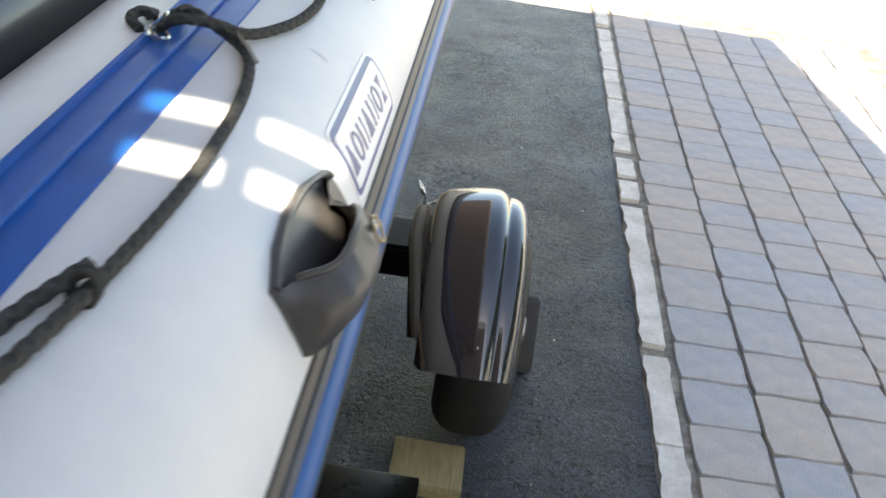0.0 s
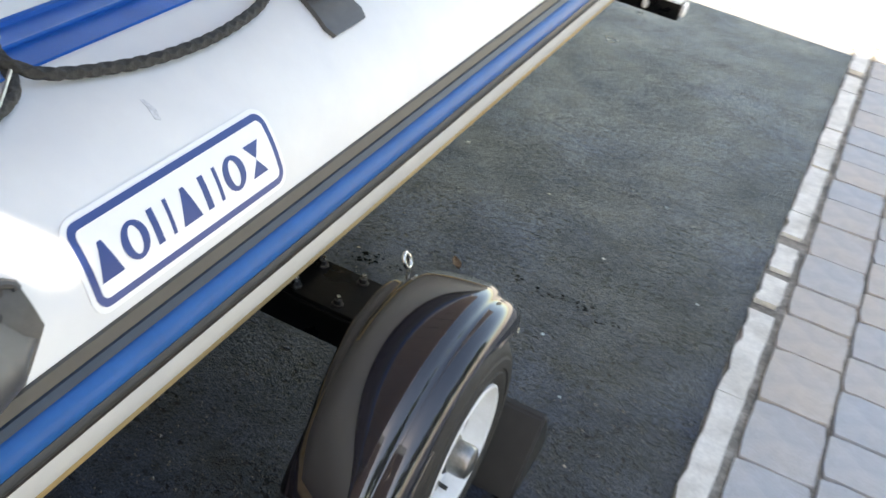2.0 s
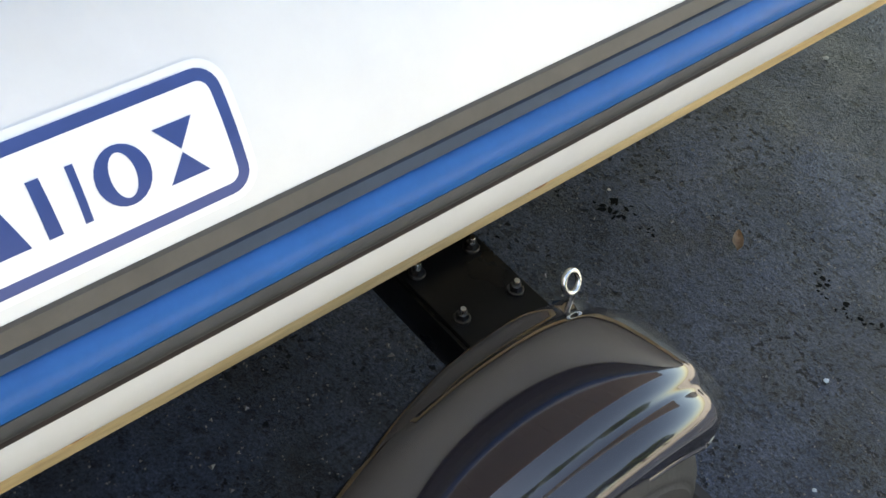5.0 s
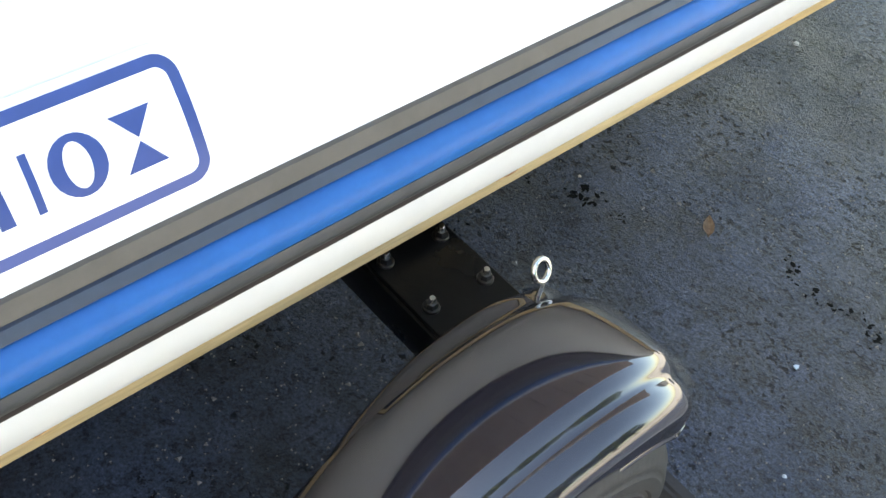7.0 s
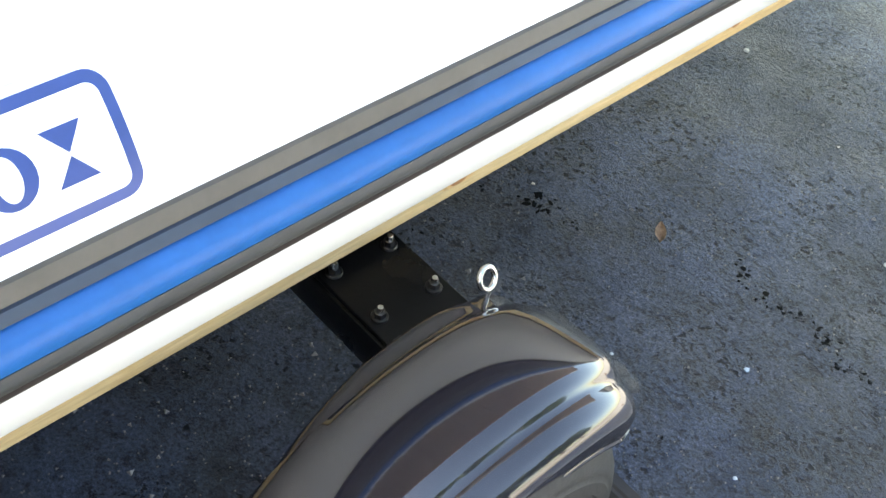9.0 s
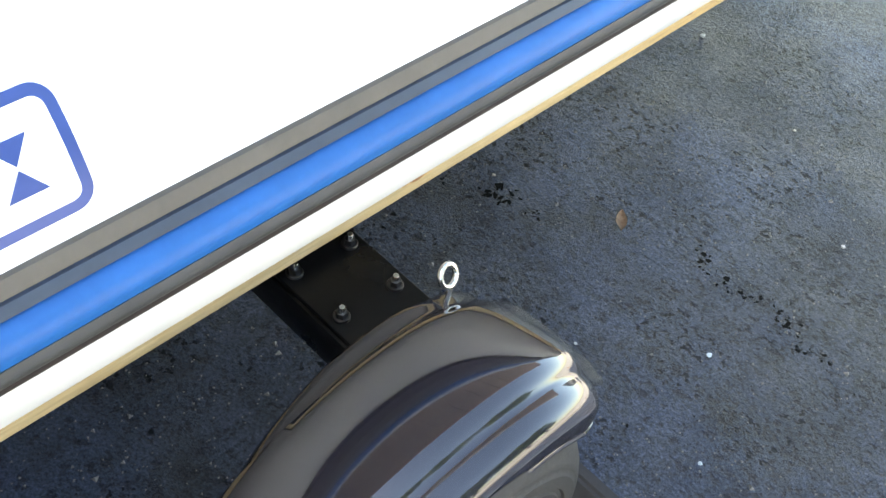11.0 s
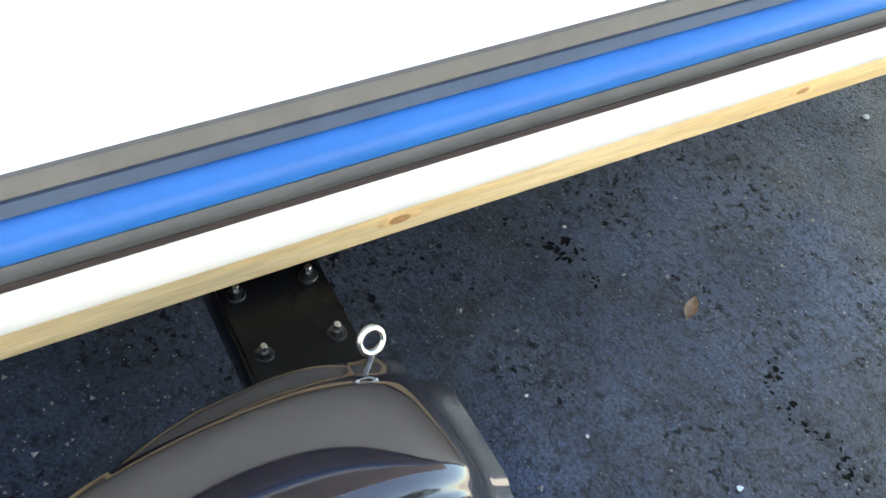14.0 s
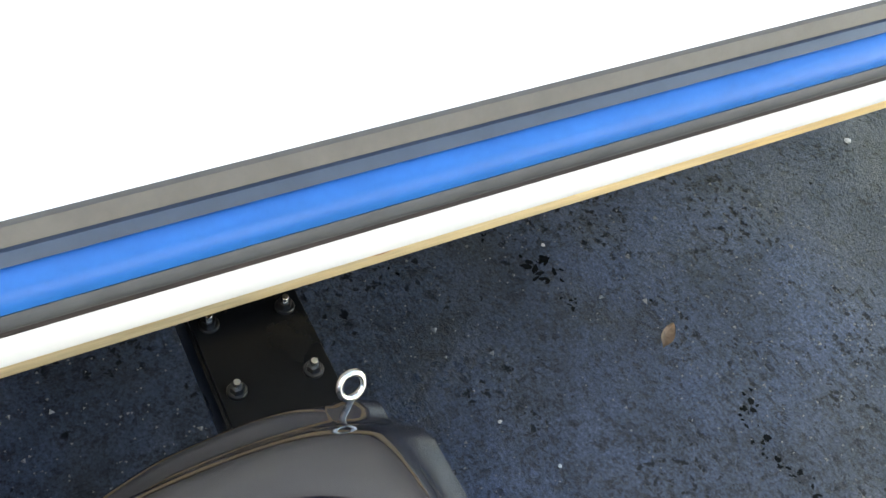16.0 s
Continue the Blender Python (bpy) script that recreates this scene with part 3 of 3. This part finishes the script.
def bolt(x, y, z):
    m = Matrix.Translation((x, y, z))
    b = part("bolt", lathe([(0, 0.017), (0.0031, 0.017), (0.0037, 0.016), (0.0037, 0.0)], 14, m), M["zinc"], bracket, "zinc bolt end")
    bmn = bmesh.new()
    bmesh.ops.create_cone(bmn, cap_ends=True, segments=6, radius1=0.0070, radius2=0.0064, depth=0.0065, matrix=m @ Matrix.Translation((0, 0, 0.0068)))
    part("nut", bmn, M["nut"], b, smooth=False)
    part("washer", lathe([(0.0045, 0.0), (0.0045, 0.003), (0.0088, 0.003), (0.0095, 0.002), (0.0095, 0.0)], 20, m), M["nut"], b)


for x, y in ((-0.052, 1.500), (-0.057, 1.428), (0.022, 1.499), (0.018, 1.428)):
    bolt(x, y, 0.286)
part("frame_rail", box(-0.42, -0.32, -1.0, 3.2, 0.22, 0.30, 0.006), M["blackpaint"], trailer, "black steel chassis rail")
part("cross_member", box(-0.42, 0.100, 3.17, 3.225, 0.252, 0.30, 0.004), M["blackpaint"], trailer, "black rear cross member")
cross_top = part("light_board", box(-0.30, 0.098, 3.168, 3.222, 0.301, 0.308, 0.002), M["rim"], trailer, "pale blue strip on the cross member")
part("reflector", lathe([(0, 0.004), (0.010, 0.0035), (0.0115, 0.0)], 20, Matrix.Translation((0.0, 3.17, 0.274)) @ pose(0, 0, 0, 90, 0, 0) @ Matrix.Diagonal((0.75, 1.3, 1, 1))), M["lens_white"], trailer, "white oval reflector")
part("end_cap", box(0.1005, 0.112, 3.175, 3.22, 0.264, 0.30, 0.005), M["lens_white"], trailer, "small pale end lamp")

# fender: a pressed shell with a lower inner flange and a groove near the outer edge
FY, FZ = 1.349, 0.105
PROFILE = [(0.083, 0.259), (0.084, 0.268), (0.089, 0.2745), (0.096, 0.2765), (0.104, 0.2775), (0.1095, 0.2790), (0.1135, 0.2805), (0.118, 0.2845), (0.126, 0.2888),
           (0.140, 0.2935), (0.158, 0.2977), (0.176, 0.3013), (0.194, 0.3041), (0.210, 0.3060), (0.220, 0.3067), (0.226, 0.3068)]
# a first bulge turning outwards, a narrow groove, a second bulge down to the outer lip
PROFILE += [(0.226 + 0.028 * math.sin(radians(q)), 0.3068 - 0.028 * (1 - math.cos(radians(q)))) for q in range(6, 49, 6)]
PROFILE += [(0.2490, 0.2960), (0.2512, 0.2952), (0.2535, 0.2950)]
PROFILE += [(0.2545 + 0.030 * math.sin(radians(q)), 0.2949 - 0.030 * (1 - math.cos(radians(q)))) for q in range(5, 86, 8)]
PROFILE += [(0.2848, 0.2620), (0.2852, 0.2550), (0.2870, 0.2530), (0.2872, 0.2510)]
ARC, CORNER, FALL = 0.300, 61.0, 51.0


def along(s):
    """Place, outward way and length of the rear run at s: an arc from the front, a tight corner and a straight fall."""
    def way(a):
        return Vector((0, math.cos(radians(a)), math.sin(radians(a))))
    if s >= CORNER:
        return way(s) * ARC, way(s), 0.0
    p, run, a = way(CORNER) * ARC, (CORNER - s) * 0.0034, CORNER
    left = run
    while left > 1e-6:
        step = min(left, 0.002)
        gone = run - left
        if gone < 0.020:
            a = CORNER + (FALL - CORNER) * min(1.0, (gone + step) / 0.020)
        w = way(a)
        p = p + Vector((0, w.z, -w.y)) * step
        left -= step
    return p, way(a), run


def fender_rows(shift):
    rows = []
    steps = [*range(37, 55, 2), *(55 + 0.75 * k for k in range(12)), *(64 + 1.5 * k for k in range(11)), *range(81, 151, 3)]
    for s in steps:
        p, w, run = along(s)
        row = []
        for x, r in PROFILE:
            fade = min(1.0, max(0.0, (run - 0.010) / 0.045))
            fade = fade * fade * (3 - 2 * fade)
            level = 0.287 + (r - 0.287) * (0.25 if x < 0.25 else 0.12)
            rr = r + (level - r) * fade - shift + 0.012 * math.exp(-(max(0.0, s - 62) / 22) ** 2)
            k = min(1.0, max(0.0, (0.132 - x) / 0.027))
            k = k * k * (3 - 2 * k)
            row.append(Vector((x - 0.030 * fade * fade * max(0.0, (x - 0.23) / 0.057) + 0.026 * k * max(0.0, s - 95) / 55 + (shift * 0.6 if x < 0.15 else -shift * 0.6), FY + 0.0125 * k, FZ + 0.040 * k)) + p + w * (rr - ARC - 0.0560 * k - 0.013 * k / (1 + math.exp((82 - s) / 6))))
        rows.append(row)
    return rows


outer, inner = fender_rows(0.0), fender_rows(0.0028)
rows = [o + list(reversed(i)) for o, i in zip(outer, inner)]
fender = part("fender", sheet(rows, close_v=True, caps=True), M["fender"], trailer, "glossy black plastic mudguard")

# eye bolt on the fender's inner flange
ex, ey, ez = 0.0995, 1.489, 0.3310
eye = part("eye_bolt", pipe([(ex, ey, ez - 0.03), (ex - 0.002, ey + 0.003, ez), (ex - 0.006, ey + 0.011, ez + 0.020)], 0.0030, 10), M["zinc"], fender, "bright zinc eye bolt")
cen = Vector((ex - 0.012, ey + 0.012, ez + 0.031))
ax_u, ax_v = Vector((-0.17, 0.985, 0.0)).normalized(), Vector((-0.49, -0.085, 0.863)).normalized()
part("eye", pipe([cen + 0.0115 * (math.cos(radians(s)) * ax_u + math.sin(radians(s)) * ax_v) for s in range(0, 360, 12)], 0.0034, 10, closed=True), M["zinc"], eye)
part("washer", lathe([(0.003, 0.001), (0.003, 0.0025), (0.0072, 0.002), (0.008, 0.0)], 20, Matrix.Translation((ex, ey, ez - 0.0005)) @ pose(0, 0, 0, -32, 0, 0)), M["zinc"], eye)

# wheel
WX, WY, WZ, WR = 0.295, 1.338, 0.1975, 0.1975
wheel = tagged(new("wheel"), "small trailer wheel with a white steel rim")
wheel.parent = trailer
turn = pose(WX, WY, WZ, 0, 90, 0)
# the wheel's axis is x: height in the profile runs outwards
tyre_prof = [(0.108, -0.018), (0.116, -0.006), (0.130, 0.0), (0.136, 0.0005), (0.138, -0.0018), (0.142, -0.0018), (0.144, 0.0008), (0.158, 0.0), (0.160, -0.0022), (0.164, -0.003), (0.166, -0.0028), (0.170, -0.005), (0.182, -0.014), (0.190, -0.024), (0.1955, -0.036), (0.1972, -0.050), (0.1975, -0.058)]
tyre_prof += [(r, -0.128 - z) for r, z in reversed(tyre_prof[:-1])]
tyre = part("tyre", lathe(tyre_prof, 72, turn), M["tyre"], wheel, "black rubber tyre")
rim_prof = [(0.112, -0.020), (0.117, -0.010), (0.1175, -0.003), (0.114, -0.0005), (0.109, -0.003), (0.106, -0.010), (0.103, -0.020), (0.100, -0.034), (0.090, -0.041), (0.072, -0.040), (0.060, -0.034), (0.046, -0.031), (0.038, -0.032), (0.0, -0.032)]
rim = part("rim", lathe(rim_prof, 64, turn), M["rim"], wheel, "white enamelled steel rim")
hub = part("hub", lathe([(0.031, -0.033), (0.031, -0.020), (0.029, -0.017), (0.0255, -0.016), (0.0255, 0.006), (0.0235, 0.012), (0.018, 0.015), (0.0, 0.0155)], 36, turn), M["steel"], wheel, "dull metal hub cap")
for k in range(4):
    w = radians(45 + 90 * k)
    bmn = bmesh.new()
    bmesh.ops.create_cone(bmn, cap_ends=True, segments=6, radius1=0.0095, radius2=0.0075, depth=0.014, matrix=turn @ Matrix.Translation((0.050 * math.cos(w), 0.050 * math.sin(w), -0.026)))
    part("lug_nut", bmn, M["steel"], wheel, smooth=False)
part("valve", pipe([turn @ Vector((0.088, 0.02, -0.042)), turn @ Vector((0.092, 0.021, -0.018))], 0.0035, 8), M["chockrub"], wheel)
part("spindle", pipe([(WX - 0.04, WY, WZ), (0.13, WY, WZ)], 0.016, 16), M["steel"], trailer)

# ---- loose things on the driveway ----
def wedge(pts, depth_x0, depth_x1, bevel=0.004):
    bm = sheet([[(x, y, z) for y, z in pts] for x in (depth_x0, depth_x1)], close_v=True, caps=True)
    bmesh.ops.bevel(bm, geom=bm.edges[:], offset=bevel, segments=2, affect="EDGES")
    return bm


chock = part("wheel_chock", wedge([(1.482, 0.003), (1.640, 0.003), (1.640, 0.028), (1.590, 0.120), (1.575, 0.118), (1.495, 0.030)], 0.222, 0.352), M["chockrub"])
tagged(chock, "black rubber wheel chock behind the trailer tyre", "chock")
wood = part("wood_block", wedge([(1.085, 0.003), (1.206, 0.003), (1.206, 0.027), (1.085, 0.029)], 0.115, 0.238, 0.003), M["oldwood"])
tagged(wood, "yellowish wooden block wedged under the trailer tyre", "block")
beam = part("black_beam", box(-0.05, 0.168, 0.80, 1.083, 0.003, 0.050, 0.005), M["blackpaint"])
tagged(beam, "black painted beam lying beside the wooden block", "beam")

bar = part("timber_edging", wedge([(0.0, -0.012), (0.75, -0.012), (0.75, 0.045), (0.0, 0.045)], -0.035, 0.035, 0.004), M["redwood"])
bar.matrix_world = pose(1.60, 4.98, 0, 0, 0, -17)
tagged(bar, "reddish brown timber edging on the sunlit ground", "timber")
seam = tagged(part("ground_joint", box(-2.3, 0.575, END + 0.092, END + 0.102, -0.02, -0.008), M["sand"]), "thin joint line in the sunlit concrete", "joint", kind="structure")

# dry leaf
rows = []
for i in range(13):
    u = i / 12 * 2 - 1
    hw = 0.011 * (1 - u * u) ** 0.8 + 0.0004
    rows.append([(hw * v, 0.028 * u, 0.006 + 0.006 * v * v + 0.004 * u * u + 0.001 * math.sin(7 * u)) for v in (-1, -0.5, 0, 0.5, 1)])
bm = sheet(rows)
bmesh.ops.solidify(bm, geom=bm.faces[:], thickness=0.0006)
for v in bm.verts:
    v.co = Matrix.Translation((-0.005, 2.031, -0.002)) @ Matrix.Rotation(radians(38), 4, "Z") @ Matrix.Scale(0.76, 4) @ v.co
tagged(part("dry_leaf", bm, M["leaf"]), "curled dry brown leaf on the asphalt", "leaf")


def stone(size, seed):
    bm = bmesh.new()
    bmesh.ops.create_icosphere(bm, subdivisions=1, radius=size)
    r = random.Random(seed)
    for v in bm.verts:
        v.co = Vector((v.co.x * r.uniform(0.7, 1.3), v.co.y * r.uniform(0.7, 1.2), v.co.z * r.uniform(0.5, 0.8)))
    return bm


spots = ((0.236, 1.931, 0.0045), (-0.2115, 2.536, 0.006), (0.252, 2.274, 0.004), (0.02, 1.76, 0.003), (-0.20, 1.95, 0.003), (0.10, 1.80, 0.003), (0.33, 1.78, 0.0035), (0.40, 1.62, 0.003),
         (-0.33, 2.13, 0.003), (0.31, 2.6, 0.004), (0.48, 2.25, 0.004), (0.05, 2.45, 0.003))
for k, (x, y, s) in enumerate(spots):
    ob = part("pebble", stone(s, k), M["pebble"])
    ob.location = (x, y, s * 0.45)
    tagged(ob, "small pale pebble on the asphalt", "pebble", "pebbles on the driveway")

rng = random.Random(5)
verts, faces = [], []
for k in range(9000):
    x, y = rng.uniform(-0.55, 0.57), rng.uniform(0.9, 3.6)
    if noise.noise((x * 2.5, y * 2.5, 7)) < rng.uniform(-0.5, 0.35):
        continue
    s = rng.uniform(0.0008, 0.0024) * (1 + (rng.random() < 0.04) * 1.2)
    a = rng.uniform(0, 6.28)
    b = len(verts)
    for q in range(3):
        verts.append((x + s * math.cos(a + 2.1 * q) * rng.uniform(0.7, 1.3), y + s * math.sin(a + 2.1 * q) * rng.uniform(0.7, 1.3), 0.0005))
    verts.append((x, y, s * 0.9 + 0.001))
    faces += [(b, b + 1, b + 3), (b + 1, b + 2, b + 3), (b + 2, b, b + 3)]
me = bpy.data.meshes.new("grit")
me.from_pydata(verts, [], faces)
me.materials.append(M["grit"])
tagged(new("grit", me), "loose grit scattered over the asphalt", "grit", kind="stuff")


def crack(points, width, seed):
    """A broken line of ragged dark holes where the surface has opened."""
    r = random.Random(seed)
    v, f = [], []
    for p in smooth_line([(x, y, 0.0) for x, y in points], 0.006):
        if r.random() < 0.12:
            continue
        for q in range(r.choice((1, 1, 2))):
            cx, cy = p.x + r.gauss(0, 1.1) * width, p.y + r.gauss(0, 1.1) * width
            s, n, a0, sq = width * r.uniform(0.35, 1.1), 7, r.uniform(0, 6.28), r.uniform(0.35, 0.9)
            b = len(v)
            for k in range(n):
                e = s * r.uniform(0.45, 1.25)
                ux, uy = e * math.cos(6.283 * k / n), e * sq * math.sin(6.283 * k / n)
                v.append((cx + ux * math.cos(a0) - uy * math.sin(a0), cy + ux * math.sin(a0) + uy * math.cos(a0), 0.0042 + 0.0002 * q))
            f.append(tuple(range(b, b + n)))
    me = bpy.data.meshes.new("crack")
    me.from_pydata(v, [], f)
    me.materials.append(M["crack"])
    ob = new("crack", me)
    ob.parent = driveway


crack([(0.105, 2.082), (0.136, 2.063), (0.168, 2.052)], 0.0062, 1)
crack([(0.168, 2.055), (0.192, 2.055), (0.22, 2.066), (0.243, 2.074), (0.285, 2.058)], 0.0055, 2)
crack([(0.285, 2.07), (0.31, 2.04), (0.345, 2.05)], 0.0058, 3)
crack([(-0.190, 1.921), (-0.168, 1.928), (-0.140, 1.918)], 0.0100, 4)
crack([(-0.170, 1.906), (-0.155, 1.941)], 0.0075, 5)
crack([(-0.115, 1.931), (-0.095, 1.937)], 0.0045, 6)
crack([(0.345, 2.05), (0.40, 2.03), (0.46, 2.06), (0.52, 2.04)], 0.0022, 7)
rng = random.Random(31)
for k in range(26):
    x, y = rng.uniform(-0.35, 0.52), rng.uniform(1.55, 3.0)
    crack([(x, y), (x + rng.uniform(-0.03, 0.03), y + rng.uniform(-0.02, 0.02))], rng.uniform(0.0018, 0.0040), 40 + k)

# ---- trees across the street side, seen as reflections ----
def tree(x, y, h, seed):
    r = random.Random(seed)
    t = thing("tree", "leafy green tree beyond the pavers", "tree", "trees beyond the pavers", at=(x, y, -0.012))
    bm = bmesh.new()
    pipe([(0, 0, 0), (0.05, 0.02, h * 0.25), (0.1, -0.05, h * 0.55), (0.05, 0.0, h * 0.8)], 0.13, 8, bm=bm)
    for k in range(7):
        a, z = r.uniform(0, 6.28), h * r.uniform(0.3, 0.7)
        pipe([(0.05, 0, z), (0.6 * math.cos(a), 0.6 * math.sin(a), z + 0.5), (1.3 * math.cos(a), 1.3 * math.sin(a), z + 0.9)], 0.045, 6, bm=bm)
    part("trunk", bm, M["bark"], t)
    v, f = [], []
    for c in range(110):
        a, rad, z = r.uniform(0, 6.28), h * 0.30 * math.sqrt(r.random()), h * r.uniform(0.28, 1.0)
        rad *= 1.1 - 0.8 * abs(z / h - 0.6)
        cx, cy = rad * math.cos(a), rad * math.sin(a)
        for k in range(34):
            p = Vector((cx + r.gauss(0, 0.26), cy + r.gauss(0, 0.26), z + r.gauss(0, 0.22)))
            u, w = Vector((r.gauss(0, 1), r.gauss(0, 1), r.gauss(0, 0.6))).normalized() * 0.14, Vector((r.gauss(0, 1), r.gauss(0, 1), r.gauss(0, 1))).normalized() * 0.08
            b = len(v)
            v += [p - u, p + w, p + u, p - w]
            f.append((b, b + 1, b + 2, b + 3))
    me = bpy.data.meshes.new("crown")
    me.from_pydata(v, [], f)
    me.materials.append(M["foliage"])
    crown = new("crown", me)
    crown.parent = t


for x, y, h, s in ((9.0, -3.2, 5.0, 1), (9.8, -0.4, 5.6, 2), (9.0, 2.4, 4.8, 3), (10.0, 5.0, 5.7, 4), (9.2, 7.6, 4.8, 5), (10.2, 10.4, 5.4, 6)):
    tree(x, y, h, s)

# ---- kerb pieces and pavers ----
kerb = thing("kerb", "broken strip of pale concrete edging along the asphalt", "kerb", kind="structure")
rng = random.Random(11)
y = -1.2
while y < 4.2:
    ln = rng.uniform(0.10, 0.34)
    n = 8
    pts = []
    for side in (0, 1):
        for k in range(n + 1):
            yy = y + ln * (k if side == 0 else n - k) / n
            e = (0.011 if side == 0 else 0.006) * noise.noise((yy * 18, side * 9.0, 1)) + 0.004 * noise.noise((yy * 60, side * 5.0, 2))
            pts.append(((0.588 if side == 0 else 0.640) + e, yy + 0.006 * noise.noise((side * 4, k, y))))
    bm = bmesh.new()
    hgt = 0.006 + rng.uniform(-0.003, 0.003)
    f = bm.faces.new([bm.verts.new((px, py, hgt)) for px, py in pts])
    ext = bmesh.ops.extrude_face_region(bm, geom=[f])
    for v in ext["geom"]:
        if isinstance(v, bmesh.types.BMVert):
            v.co.z = -0.02
    part("kerb_piece", bm, M["kerb"], kerb, smooth=False)
    y += ln + (rng.uniform(0.004, 0.012) if rng.random() < 0.75 else rng.uniform(0.03, 0.07))

pavement = thing("pavement", "grey concrete pavers laid in uneven courses", "pavement", kind="structure")
EDGES = [0.656, 0.806, 0.951, 1.100, 1.247, 1.394, 1.541, 1.688]
FIRST = [1.690, 1.839, 2.026, 2.216, 2.354, 2.489, 2.647, 2.825, 2.975, 3.102, 3.239, 3.366, 3.507, 3.654]
SHAPES = {}


def paver_mesh(w, ln):
    key = (round(w, 3), round(ln, 2), rng.randrange(2))
    if key in SHAPES:
        return SHAPES[key]
    hw, hl = w / 2 - 0.0025, ln / 2 - 0.0028
    bm = bmesh.new()
    out = []
    for cx, cy in ((hw, hl), (-hw, hl), (-hw, -hl), (hw, -hl)):
        out.append((cx + rng.uniform(-0.002, 0.001) * (1 if cx > 0 else -1), cy + rng.uniform(-0.002, 0.001) * (1 if cy > 0 else -1)))
    ring = []
    for k in range(4):
        (ax, ay), (bx, by) = out[k], out[(k + 1) % 4]
        for q in range(4):
            t = q / 4 if q else 0.04
            jx, jy = (rng.uniform(-0.0013, 0.0013), rng.uniform(-0.0013, 0.0013)) if q else (0, 0)
            ring.append((ax + (bx - ax) * t + jx, ay + (by - ay) * t + jy))
    lv = [[bm.verts.new((px * s, py * s, z)) for px, py in ring] for s, z in ((1.0, -0.02), (1.0, -0.0035), (0.985, 0.0), )]
    m = len(ring)
    for i in range(2):
        for k in range(m):
            bm.faces.new((lv[i][k], lv[i][(k + 1) % m], lv[i + 1][(k + 1) % m], lv[i + 1][k]))
    bm.faces.new(lv[2])
    me = bpy.data.meshes.new("paver")
    bmesh.ops.recalc_face_normals(bm, faces=bm.faces)
    bm.to_mesh(me)
    bm.free()
    me.materials.append(M["paver"])
    SHAPES[key] = me
    return me


def lay(x0, x1, y0, y1):
    w, ln = x1 - x0, round(y1 - y0, 2)
    ob = new("paver", paver_mesh(w, ln))
    ob.location = ((x0 + x1) / 2, (y0 + y1) / 2, 0.004 + rng.uniform(-0.0015, 0.0015))
    ob.rotation_euler = (rng.uniform(-0.006, 0.006), rng.uniform(-0.006, 0.006), rng.uniform(-0.004, 0.004))
    ob.parent = pavement


for c in range(7):
    ys = list(FIRST) if c == 0 else []
    y = FIRST[-1] if c == 0 else -1.66 + rng.uniform(0, 0.15)
    if c == 0:
        a = FIRST[0]
        while a > -1.5:
            a -= rng.choice((0.13, 0.15, 0.17, 0.19))
            ys.insert(0, a)
    else:
        ys = [y]
    while y < 4.15:
        y += rng.choice((0.13, 0.14, 0.15, 0.17, 0.19))
        ys.append(min(y, 4.3))
    for a, b in zip(ys, ys[1:]):
        if b - a > 0.05:
            lay(EDGES[c], EDGES[c + 1], a, b)
